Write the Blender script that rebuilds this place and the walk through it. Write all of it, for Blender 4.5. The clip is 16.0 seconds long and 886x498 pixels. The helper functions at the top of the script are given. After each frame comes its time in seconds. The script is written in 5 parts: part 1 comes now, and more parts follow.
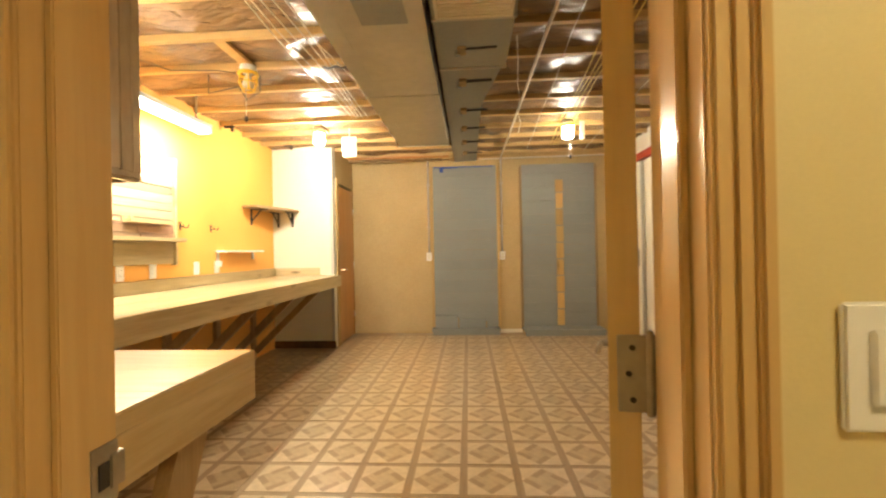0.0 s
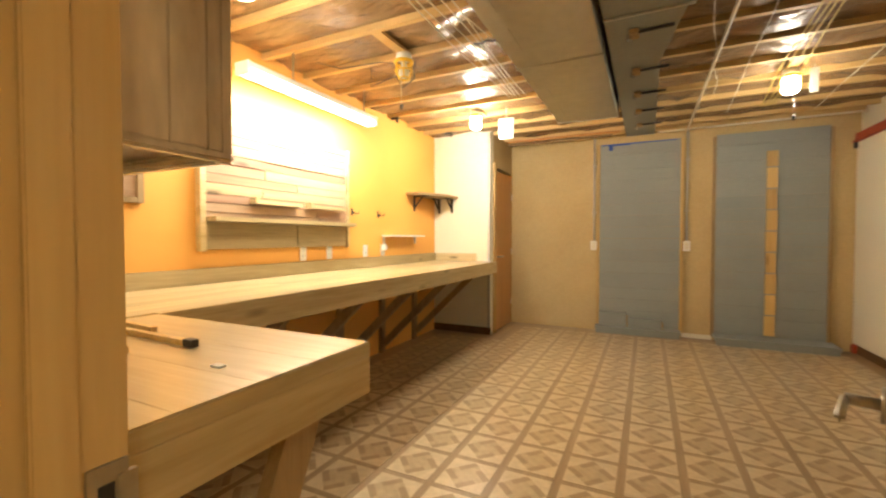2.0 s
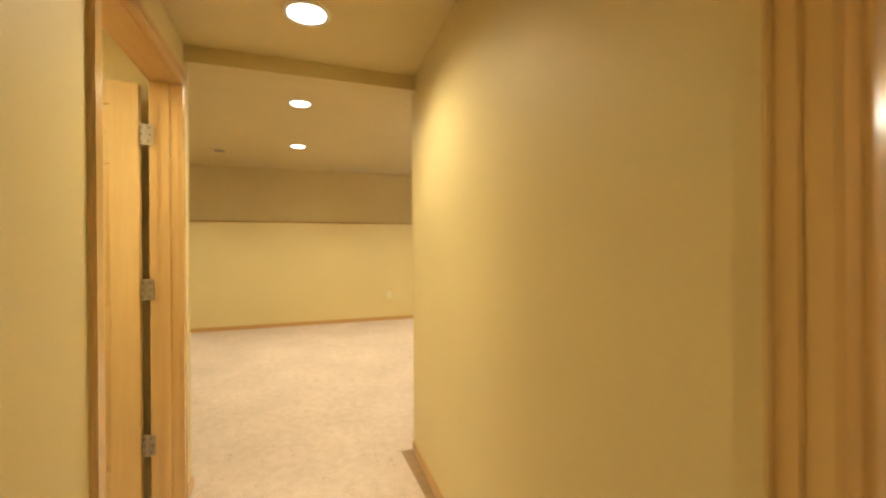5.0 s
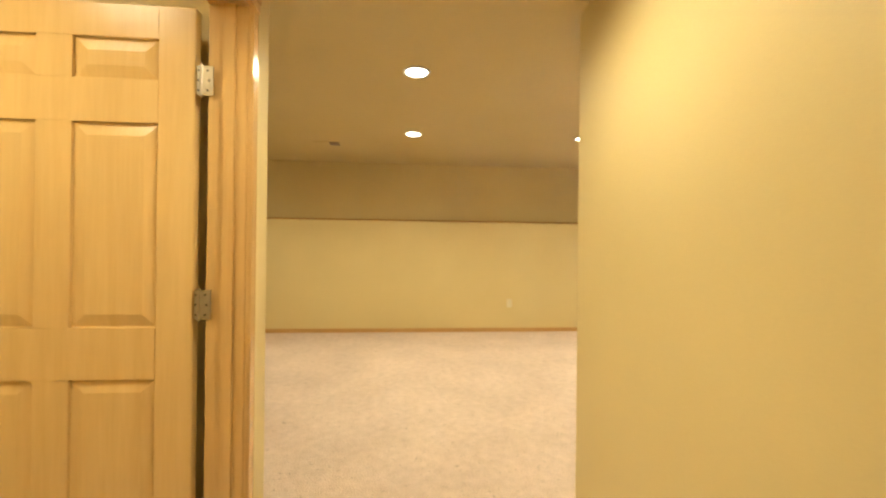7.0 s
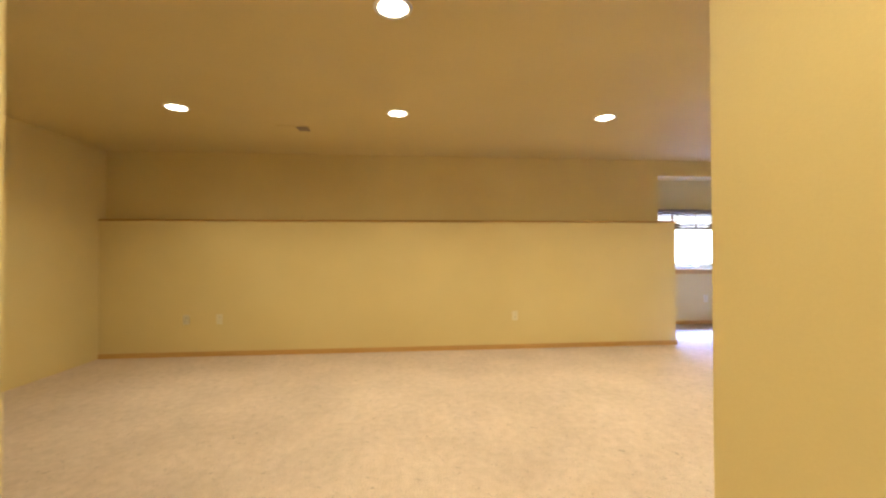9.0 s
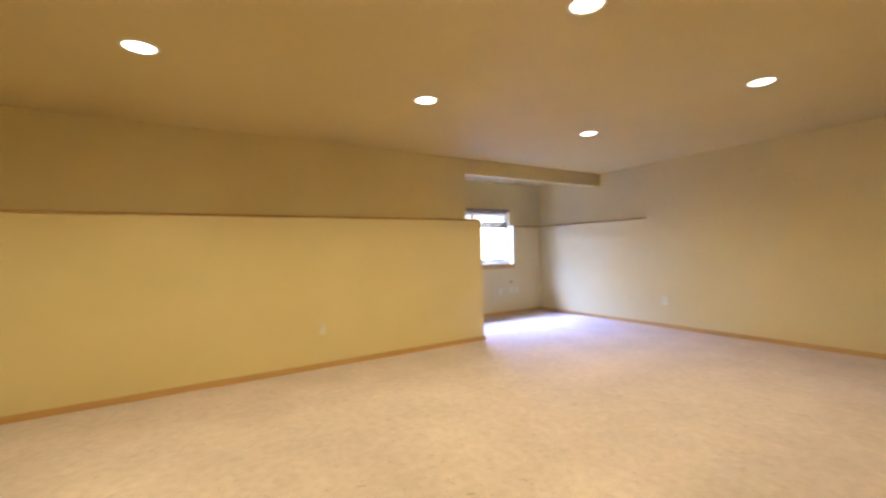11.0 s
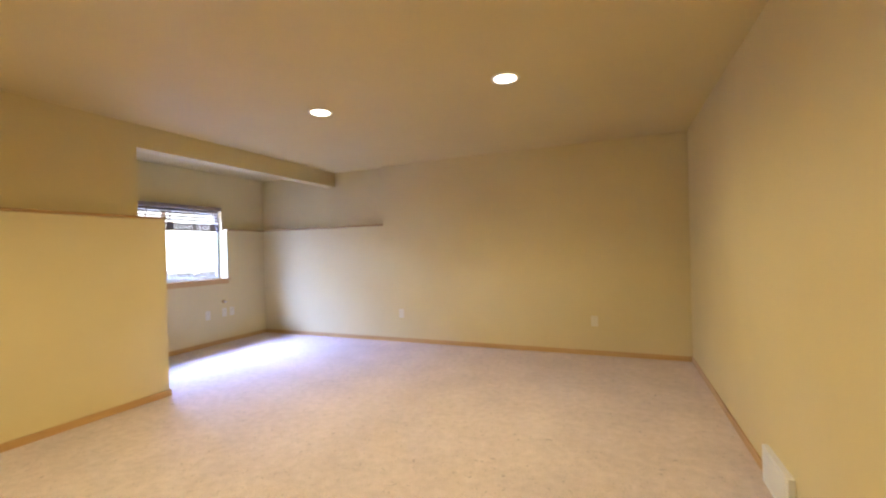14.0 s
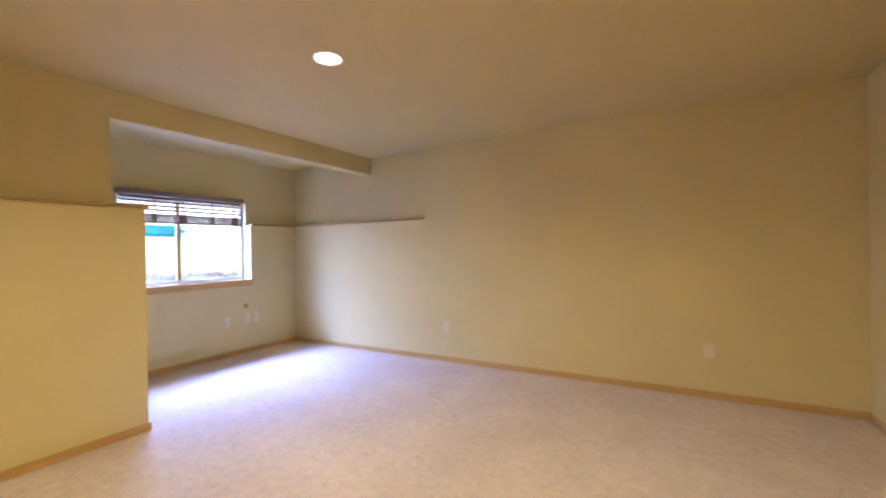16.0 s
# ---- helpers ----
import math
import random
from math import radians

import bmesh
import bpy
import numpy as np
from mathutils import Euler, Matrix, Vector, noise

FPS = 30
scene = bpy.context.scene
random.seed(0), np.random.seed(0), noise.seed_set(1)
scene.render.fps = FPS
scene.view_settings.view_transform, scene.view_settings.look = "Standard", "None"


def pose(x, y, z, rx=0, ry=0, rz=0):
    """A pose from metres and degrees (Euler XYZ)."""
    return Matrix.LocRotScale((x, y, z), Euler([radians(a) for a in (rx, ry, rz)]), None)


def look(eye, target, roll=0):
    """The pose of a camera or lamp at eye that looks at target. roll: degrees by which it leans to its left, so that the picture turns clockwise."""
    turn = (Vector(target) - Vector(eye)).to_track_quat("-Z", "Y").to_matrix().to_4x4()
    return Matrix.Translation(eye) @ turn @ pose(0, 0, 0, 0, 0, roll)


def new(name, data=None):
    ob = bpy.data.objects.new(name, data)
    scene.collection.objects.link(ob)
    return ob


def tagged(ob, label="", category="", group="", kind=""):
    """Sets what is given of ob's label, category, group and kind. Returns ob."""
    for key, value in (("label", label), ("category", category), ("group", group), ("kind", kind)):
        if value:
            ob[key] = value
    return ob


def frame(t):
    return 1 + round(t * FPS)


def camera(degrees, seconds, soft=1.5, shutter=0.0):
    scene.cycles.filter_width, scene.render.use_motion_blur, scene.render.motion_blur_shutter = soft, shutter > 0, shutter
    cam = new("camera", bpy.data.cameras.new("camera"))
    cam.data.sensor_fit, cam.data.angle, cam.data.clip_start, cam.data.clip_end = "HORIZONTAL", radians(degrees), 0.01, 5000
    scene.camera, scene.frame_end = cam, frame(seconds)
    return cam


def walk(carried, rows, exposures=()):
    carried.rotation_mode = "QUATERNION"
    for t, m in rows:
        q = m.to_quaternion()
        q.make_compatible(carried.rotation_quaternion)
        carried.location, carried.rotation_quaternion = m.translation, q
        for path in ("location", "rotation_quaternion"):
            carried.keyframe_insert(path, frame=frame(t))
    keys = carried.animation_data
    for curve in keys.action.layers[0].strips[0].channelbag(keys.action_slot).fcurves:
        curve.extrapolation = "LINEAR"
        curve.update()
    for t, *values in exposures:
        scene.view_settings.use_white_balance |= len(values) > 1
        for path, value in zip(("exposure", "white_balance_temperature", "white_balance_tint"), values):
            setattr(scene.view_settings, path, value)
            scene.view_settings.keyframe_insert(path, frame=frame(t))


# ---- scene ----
cam = camera(93.3, 16.0, 2.2, 0.5)
PATH = [
    (0, (0.037, 0.093, 1.176), (-0.084, 2.09, 1.183), -1.1),
    (0.5, (0.041, 0.171, 1.171), (-0.224, 2.154, 1.165), -1.0),
    (1, (0.024, 0.27, 1.175), (-0.401, 2.224, 1.152), -0.6),
    (1.5, (0.053, 0.311, 1.178), (-0.592, 2.203, 1.137), -0.3),
    (2, (0.09, 0.334, 1.181), (-0.785, 2.132, 1.13), -0.0),
    (2.5, (0.108, 0.336, 1.179), (-0.98, 2.014, 1.137), -0.0),
    (3, (0.144, 0.275, 1.187), (-1.228, 1.730, 1.156), -0.1),
    (3.5, (0.086, 0.217, 1.185), (-1.494, 1.443, 1.182), -0.5),
    (4, (0.031, 0.093, 1.190), (-1.656, 1.167, 1.196), -0.2),
    (4.5, (-0.036, 0.004, 1.179), (-1.83, 0.889, 1.188), -0.3),
    (5, (-0.138, -0.053, 1.172), (-2.019, 0.625, 1.169), -0.4),
    (7.5, (-1.206, -0.012, 1.175), (-3.202, 0.104, 1.186), 0.5),
    (8.2, (-1.504, 0.045, 1.191), (-3.502, 0.128, 1.206), 0.0),
    (10.3, (-2.3, 0.1, 1.196), (-4.191, 0.752, 1.206), -1.4),
    (10.5, (-2.381, 0.142, 1.22), (-4.238, 0.886, 1.223), -1.6),
    (11, (-2.538, 0.174, 1.217), (-4.226, 1.247, 1.217), -1.5),
    (11.5, (-2.539, 0.156, 1.226), (-3.98, 1.543, 1.22), -1.9),
    (12, (-2.76, 0.358, 1.235), (-3.966, 1.953, 1.239), -2.1),
    (12.5, (-2.914, 0.499, 1.241), (-3.938, 2.217, 1.261), -2.0),
    (13, (-3.031, 0.676, 1.271), (-3.924, 2.466, 1.266), -1.8),
    (13.5, (-3.126, 0.857, 1.275), (-3.924, 2.691, 1.273), -1.5),
    (14, (-3.203, 1.074, 1.254), (-3.972, 2.92, 1.251), -1.5),
    (14.5, (-3.283, 1.332, 1.253), (-4.079, 3.166, 1.23), -1.3),
    (15, (-3.361, 1.593, 1.252), (-4.191, 3.412, 1.206), -1.1),
    (15.5, (-3.477, 1.825, 1.247), (-4.36, 3.619, 1.216), -0.8),
    (16, (-3.611, 2.069, 1.26), (-4.616, 3.798, 1.256), -1.0),
]
EXPOSURES = [(0.0, 0.05), (1.0, -0.1), (2.0, -0.22), (3.0, -0.38), (3.5, -0.36), (4.0, -0.28), (4.5, -0.12), (5.2, 0.0), (7.5, -0.06), (8.2, -0.1), (10.5, -0.36), (13.0, -0.36), (14.5, -0.38), (16.0, -0.46)]
walk(cam, [(t, look(eye, target, roll)) for t, eye, target, roll in PATH], EXPOSURES)

# ---- world and light ----
world = bpy.data.worlds.new("sky")
scene.world = world
world.use_nodes = True
wn = world.node_tree.nodes
wl = world.node_tree.links
sky = wn.new("ShaderNodeTexSky")
sky.sky_type, sky.sun_disc = "NISHITA", False
sky.sun_elevation, sky.sun_rotation = radians(48), radians(124)
wn["Background"].inputs[1].default_value = 0.15
wl.new(sky.outputs[0], wn["Background"].inputs[0])
sun = new("sun", bpy.data.lights.new("sun", "SUN"))
sun.data.energy, sun.data.angle, sun.data.color = 5.0, radians(6), (1, 0.96, 0.9)
sun.matrix_basis = look((-5, 2, 6), (-9.5, 5, 0))

WARM = (1.0, 0.83, 0.51)
CAN_W, HALL_W, SIDE_W, BULB_W, TUBE_W, WINDOW_W = 104, 80, 106, 43, 60, 440


def lamp(name, kind, at, energy, color, size=0.1, aim=None, size_y=None):
    data = bpy.data.lights.new(name, kind)
    data.energy, data.color = energy, color
    if kind == "AREA":
        data.shape, data.size = ("RECTANGLE" if size_y else "DISK"), size
        if size_y:
            data.size_y = size_y
    else:
        data.shadow_soft_size = size
    ob = new(name, data)
    ob.matrix_basis = look(at, aim) if aim else pose(*at)
    return ob


# sky light falls through the window opening
wl_lamp = lamp("window_light", "AREA", (-9.18, 4.60, 2.12), WINDOW_W, (0.28, 0.40, 1.0), 1.8, (-8.36, 4.64, 1.06), 0.55)
wl_lamp.data.spread = radians(122)

# ---- materials ----


def nodes_of(name):
    m = bpy.data.materials.new(name)
    m.use_nodes = True
    t = m.node_tree
    return m, t.nodes, t.links, t.nodes["Principled BSDF"]


def surface(name, a, b, rough=0.6, fine=60, coarse=3, stretch=(1, 1, 1), bump=0.1, metal=0.0, spread=0.5, spec=0.4, per_object=0.0, depth=0.01):
    """Two-scale mottled surface between colours a and b."""
    m, n, l, p = nodes_of(name)
    tc = n.new("ShaderNodeTexCoord")
    mp = n.new("ShaderNodeMapping")
    mp.inputs["Scale"].default_value = stretch
    l.new(tc.outputs["Object"], mp.inputs["Vector"])
    n1, n2 = n.new("ShaderNodeTexNoise"), n.new("ShaderNodeTexNoise")
    n1.inputs["Scale"].default_value, n1.inputs["Detail"].default_value = fine, 6
    n2.inputs["Scale"].default_value, n2.inputs["Detail"].default_value = coarse, 3
    for k in (n1, n2):
        l.new(mp.outputs[0], k.inputs["Vector"])
    mx = n.new("ShaderNodeMath")
    mx.operation = "MULTIPLY_ADD"
    mx.inputs[1].default_value = spread
    l.new(n1.outputs["Fac"], mx.inputs[0])
    m2 = n.new("ShaderNodeMath")
    m2.operation = "MULTIPLY"
    m2.inputs[1].default_value = 1 - spread
    l.new(n2.outputs["Fac"], m2.inputs[0])
    l.new(m2.outputs[0], mx.inputs[2])
    rm = n.new("ShaderNodeMapRange")
    rm.inputs[1].default_value, rm.inputs[2].default_value = 0.3, 0.7
    l.new(mx.outputs[0], rm.inputs[0])
    mix = n.new("ShaderNodeMix")
    mix.data_type = "RGBA"
    mix.inputs[6].default_value, mix.inputs[7].default_value = (*a, 1), (*b, 1)
    l.new(rm.outputs[0], mix.inputs[0])
    out = mix.outputs[2]
    if per_object:
        oi = n.new("ShaderNodeObjectInfo")
        hs = n.new("ShaderNodeHueSaturation")
        mr = n.new("ShaderNodeMapRange")
        mr.inputs[3].default_value, mr.inputs[4].default_value = 1 - per_object, 1 + per_object
        l.new(oi.outputs["Random"], mr.inputs[0])
        l.new(mr.outputs[0], hs.inputs["Value"])
        l.new(out, hs.inputs["Color"])
        out = hs.outputs[0]
    l.new(out, p.inputs["Base Color"])
    if bump:
        bp = n.new("ShaderNodeBump")
        bp.inputs["Strength"].default_value, bp.inputs["Distance"].default_value = bump, depth
        l.new(n1.outputs["Fac"], bp.inputs["Height"])
        l.new(bp.outputs[0], p.inputs["Normal"])
    p.inputs["Roughness"].default_value, p.inputs["Metallic"].default_value = rough, metal
    p.inputs["Specular IOR Level"].default_value = spec
    return m


def wood(name, light, dark, axis="z", rough=0.45, scale=1.0, knots=0.0, per_object=0.0, bump=0.08):
    """Grain that runs along one axis, with growth bands and knots."""
    m, n, l, p = nodes_of(name)
    tc = n.new("ShaderNodeTexCoord")
    mp = n.new("ShaderNodeMapping")
    s = {"x": (0.9, 14, 14), "y": (14, 0.9, 14), "z": (14, 14, 0.9)}[axis]
    mp.inputs["Scale"].default_value = [v * scale for v in s]
    l.new(tc.outputs["Object"], mp.inputs["Vector"])
    vec = mp.outputs[0]
    oi = n.new("ShaderNodeObjectInfo")
    if per_object:
        ad = n.new("ShaderNodeVectorMath")
        sc = n.new("ShaderNodeVectorMath")
        sc.operation = "SCALE"
        sc.inputs[0].default_value = (31, 17, 23)
        l.new(oi.outputs["Random"], sc.inputs["Scale"])
        l.new(vec, ad.inputs[0])
        l.new(sc.outputs[0], ad.inputs[1])
        vec = ad.outputs[0]
    n1, n2 = n.new("ShaderNodeTexNoise"), n.new("ShaderNodeTexNoise")
    n1.inputs["Scale"].default_value, n1.inputs["Detail"].default_value, n1.inputs["Distortion"].default_value = 1.2, 5, 0.6
    n2.inputs["Scale"].default_value, n2.inputs["Detail"].default_value = 9, 4
    l.new(vec, n1.inputs["Vector"])
    l.new(vec, n2.inputs["Vector"])
    ma = n.new("ShaderNodeMath")
    ma.operation = "MULTIPLY_ADD"
    ma.inputs[1].default_value = 0.35
    l.new(n2.outputs["Fac"], ma.inputs[0])
    mb = n.new("ShaderNodeMath")
    mb.operation = "MULTIPLY"
    mb.inputs[1].default_value = 0.65
    l.new(n1.outputs["Fac"], mb.inputs[0])
    l.new(mb.outputs[0], ma.inputs[2])
    rm = n.new("ShaderNodeMapRange")
    rm.inputs[1].default_value, rm.inputs[2].default_value = 0.33, 0.68
    l.new(ma.outputs[0], rm.inputs[0])
    mix = n.new("ShaderNodeMix")
    mix.data_type = "RGBA"
    mix.inputs[6].default_value, mix.inputs[7].default_value = (*dark, 1), (*light, 1)
    l.new(rm.outputs[0], mix.inputs[0])
    out = mix.outputs[2]
    if knots:
        vo = n.new("ShaderNodeTexVoronoi")
        vo.inputs["Scale"].default_value = 1.0
        mk = n.new("ShaderNodeMapping")
        mk.inputs["Scale"].default_value = {"x": (2, 7, 7), "y": (7, 2, 7), "z": (7, 7, 2)}[axis]
        l.new(tc.outputs["Object"], mk.inputs["Vector"])
        l.new(mk.outputs[0], vo.inputs["Vector"])
        kr = n.new("ShaderNodeMapRange")
        kr.inputs[1].default_value, kr.inputs[2].default_value = 0.05, 0.16
        kr.inputs[3].default_value, kr.inputs[4].default_value = knots, 0
        l.new(vo.outputs["Distance"], kr.inputs[0])
        mk2 = n.new("ShaderNodeMix")
        mk2.data_type = "RGBA"
        mk2.inputs[7].default_value = (*[c * 0.3 for c in dark], 1)
        l.new(kr.outputs[0], mk2.inputs[0])
        l.new(out, mk2.inputs[6])
        out = mk2.outputs[2]
    if per_object:
        hs = n.new("ShaderNodeHueSaturation")
        mr = n.new("ShaderNodeMapRange")
        mr.inputs[3].default_value, mr.inputs[4].default_value = 1 - per_object, 1 + per_object
        l.new(oi.outputs["Random"], mr.inputs[0])
        l.new(mr.outputs[0], hs.inputs["Value"])
        l.new(out, hs.inputs["Color"])
        out = hs.outputs[0]
    l.new(out, p.inputs["Base Color"])
    bp = n.new("ShaderNodeBump")
    bp.inputs["Strength"].default_value, bp.inputs["Distance"].default_value = bump, 0.004
    l.new(n2.outputs["Fac"], bp.inputs["Height"])
    l.new(bp.outputs[0], p.inputs["Normal"])
    p.inputs["Roughness"].default_value = rough
    return m


def glow(name, color, strength):
    m, n, l, p = nodes_of(name)
    p.inputs["Base Color"].default_value = (0.8, 0.8, 0.8, 1)
    p.inputs["Emission Color"].default_value = (*color, 1)
    p.inputs["Emission Strength"].default_value = strength
    return m


M_PAINT = surface("cream_wall_paint", (0.66, 0.555, 0.285), (0.72, 0.615, 0.33), 0.55, 220, 1.2, bump=0.05, spread=0.3)
M_CEIL = surface("tan_ceiling_paint", (0.605, 0.50, 0.245), (0.655, 0.55, 0.285), 0.7, 160, 1.0, bump=0.12, spread=0.35)
M_WHITEWALL = surface("off_white_wall_paint", (0.74, 0.70, 0.56), (0.80, 0.76, 0.62), 0.6, 120, 1.5, bump=0.06, spread=0.3)
M_ORANGE = surface("orange_wall_paint", (0.74, 0.36, 0.07), (0.80, 0.42, 0.10), 0.6, 150, 1.2, bump=0.06, spread=0.3)
M_TANWALL = surface("rough_tan_wall", (0.46, 0.335, 0.15), (0.57, 0.43, 0.215), 0.8, 40, 1.6, bump=0.3, spread=0.4)
M_CARPET = None
M_PINE = wood("clear_pine_trim", (0.64, 0.44, 0.19), (0.565, 0.37, 0.148), "z", 0.24, 0.9)
M_PINE_X = wood("clear_pine_trim_x", (0.62, 0.40, 0.17), (0.50, 0.29, 0.10), "x", 0.3)
M_PINE_Y = wood("clear_pine_trim_y", (0.62, 0.40, 0.17), (0.50, 0.29, 0.10), "y", 0.3)
M_DOOR = wood("lacquered_pine_door", (0.73, 0.54, 0.255), (0.65, 0.455, 0.20), "z", 0.25, 0.8)
M_SLAB = wood("orange_brown_door", (0.52, 0.25, 0.07), (0.42, 0.18, 0.045), "z", 0.35)
M_BENCH_Y = wood("bench_boards", (0.64, 0.51, 0.285), (0.40, 0.295, 0.13), "y", 0.34, 0.6, 0.5, 0.16)
M_BENCH_X = wood("bench_boards_x", (0.70, 0.575, 0.35), (0.50, 0.38, 0.19), "x", 0.30, 0.6, 0.85, 0.14)
M_BRACE = wood("brace_lumber", (0.42, 0.29, 0.145), (0.27, 0.175, 0.075), "z", 0.6, 1, 0.4, 0.1)
M_OLD = surface("weathered_cabinet_wood", (0.40, 0.32, 0.235), (0.84, 0.72, 0.56), 0.22, 30, 5, (1, 1, 0.3), 0.25, spread=0.42, per_object=0.12, depth=0.006)
M_STAIN = wood("dark_stained_wood", (0.20, 0.105, 0.04), (0.10, 0.05, 0.02), "y", 0.35, 0.8)
# satin steel with its base darkened towards how it looks in shade
M_HINGE = surface("shade_darkened_steel", (0.34, 0.31, 0.25), (0.46, 0.42, 0.35), 0.42, 60, 6, bump=0.05, metal=0.85)
M_PALLET = wood("pallet_planks", (0.52, 0.35, 0.21), (0.33, 0.19, 0.10), "y", 0.6, 0.7, 0.8, 0.18)
M_PALLET_R = wood("red_pallet_plank", (0.45, 0.27, 0.165), (0.29, 0.155, 0.085), "y", 0.6, 0.7, 0.8, 0.18)
M_PALLET_P = wood("pale_pallet_plank", (0.58, 0.44, 0.25), (0.40, 0.28, 0.14), "y", 0.6, 0.7, 0.8, 0.15)
M_CONDUIT = surface("dull_zinc", (0.46, 0.44, 0.40), (0.58, 0.56, 0.52), 0.45, 60, 4, bump=0.03, metal=0.2)
M_PALLET_G = wood("greyed_plank", (0.45, 0.34, 0.17), (0.28, 0.20, 0.09), "y", 0.6, 0.8, 0.7, 0.2)
M_JOIST = wood("framing_lumber", (0.60, 0.41, 0.17), (0.46, 0.29, 0.105), "x", 0.6, 0.8, 0.3)
M_BLOCK = wood("yellow_slat", (0.62, 0.42, 0.16), (0.48, 0.30, 0.10), "z", 0.5, 1, 0.5, 0.2)
M_PANEL = surface("blue_grey_painted_boards", (0.235, 0.25, 0.232), (0.285, 0.30, 0.28), 0.5, 40, 1.6, (1, 1, 2), 0.06, per_object=0.03)
M_DUCT = surface("galvanised_duct", (0.46, 0.45, 0.39), (0.58, 0.56, 0.49), 0.34, 18, 2, bump=0.06, metal=0.65)
M_STEEL = surface("satin_nickel", (0.5, 0.48, 0.43), (0.6, 0.58, 0.53), 0.3, 80, 5, bump=0.02, metal=0.9)
M_CHROME = surface("chrome", (0.7, 0.7, 0.68), (0.8, 0.8, 0.78), 0.12, 80, 5, bump=0.0, metal=1.0)
M_WHITE = surface("white_plastic", (0.78, 0.77, 0.72), (0.82, 0.81, 0.77), 0.35, 60, 4, bump=0.0)
M_ALMOND = surface("almond_plastic", (0.72, 0.67, 0.52), (0.76, 0.71, 0.56), 0.4, 60, 4, bump=0.0)
M_BLACK = surface("black_iron", (0.02, 0.018, 0.016), (0.04, 0.035, 0.03), 0.5, 40, 4, bump=0.1)
M_DARK = surface("recess_shade_black", (0.03, 0.025, 0.02), (0.05, 0.04, 0.03), 0.8, 20, 3, bump=0.1)
M_RED = surface("red_steel", (0.32, 0.04, 0.02), (0.42, 0.07, 0.03), 0.45, 30, 3, bump=0.1)
M_YELLOW = surface("yellow_lamp_cage", (0.75, 0.48, 0.02), (0.85, 0.56, 0.04), 0.4, 30, 3, bump=0.02)
M_BLUE = surface("blue_tape", (0.02, 0.06, 0.30), (0.03, 0.09, 0.40), 0.6, 30, 3, bump=0.05)
M_CABLE = surface("pale_cable", (0.62, 0.55, 0.40), (0.7, 0.62, 0.46), 0.5, 30, 3, bump=0.0)
M_CABLE_Y = surface("yellow_cable", (0.70, 0.52, 0.10), (0.78, 0.6, 0.14), 0.5, 30, 3, bump=0.0)
M_GAP = surface("joint_shadow_gap", (0.03, 0.02, 0.012), (0.05, 0.03, 0.02), 0.9, 30, 3, bump=0.0)
M_LENS = glow("lit_lens", (1.0, 0.90, 0.72), 14)
M_BULB = glow("lit_bulb", (1.0, 0.84, 0.58), 30)
M_TUBE = glow("lit_tube", (1.0, 0.93, 0.80), 20)
M_OUT = glow("glowing_daylight_backdrop", (0.92, 0.96, 1.0), 4.5)
M_ROCK = surface("pale_gravel", (0.48, 0.46, 0.45), (0.78, 0.76, 0.75), 0.9, 14, 3, bump=0.5)
M_CONCRETE = surface("pale_concrete", (0.78, 0.77, 0.74), (0.86, 0.85, 0.82), 0.85, 30, 3, bump=0.2)
M_TEAL = surface("teal_cloth", (0.02, 0.30, 0.42), (0.05, 0.40, 0.52), 0.7, 14, 3, bump=0.2)
M_BLIND = surface("taupe_wood_slat", (0.25, 0.195, 0.165), (0.32, 0.255, 0.215), 0.5, 30, 3, (1, 0.1, 1), 0.05)
M_FLOORBASE = wood("vinyl_strip_floor", (0.37, 0.255, 0.135), (0.25, 0.155, 0.072), "y", 0.32)
M_PLASTICFILM = surface("insulation_under_film", (0.155, 0.088, 0.042), (0.32, 0.20, 0.10), 0.2, 6, 2.0, (1, 3.2, 1), 0.75, spec=0.8, depth=0.06)
M_PLASTICFILM.node_tree.nodes["Mapping"].inputs["Rotation"].default_value = (0, 0, 0.9)


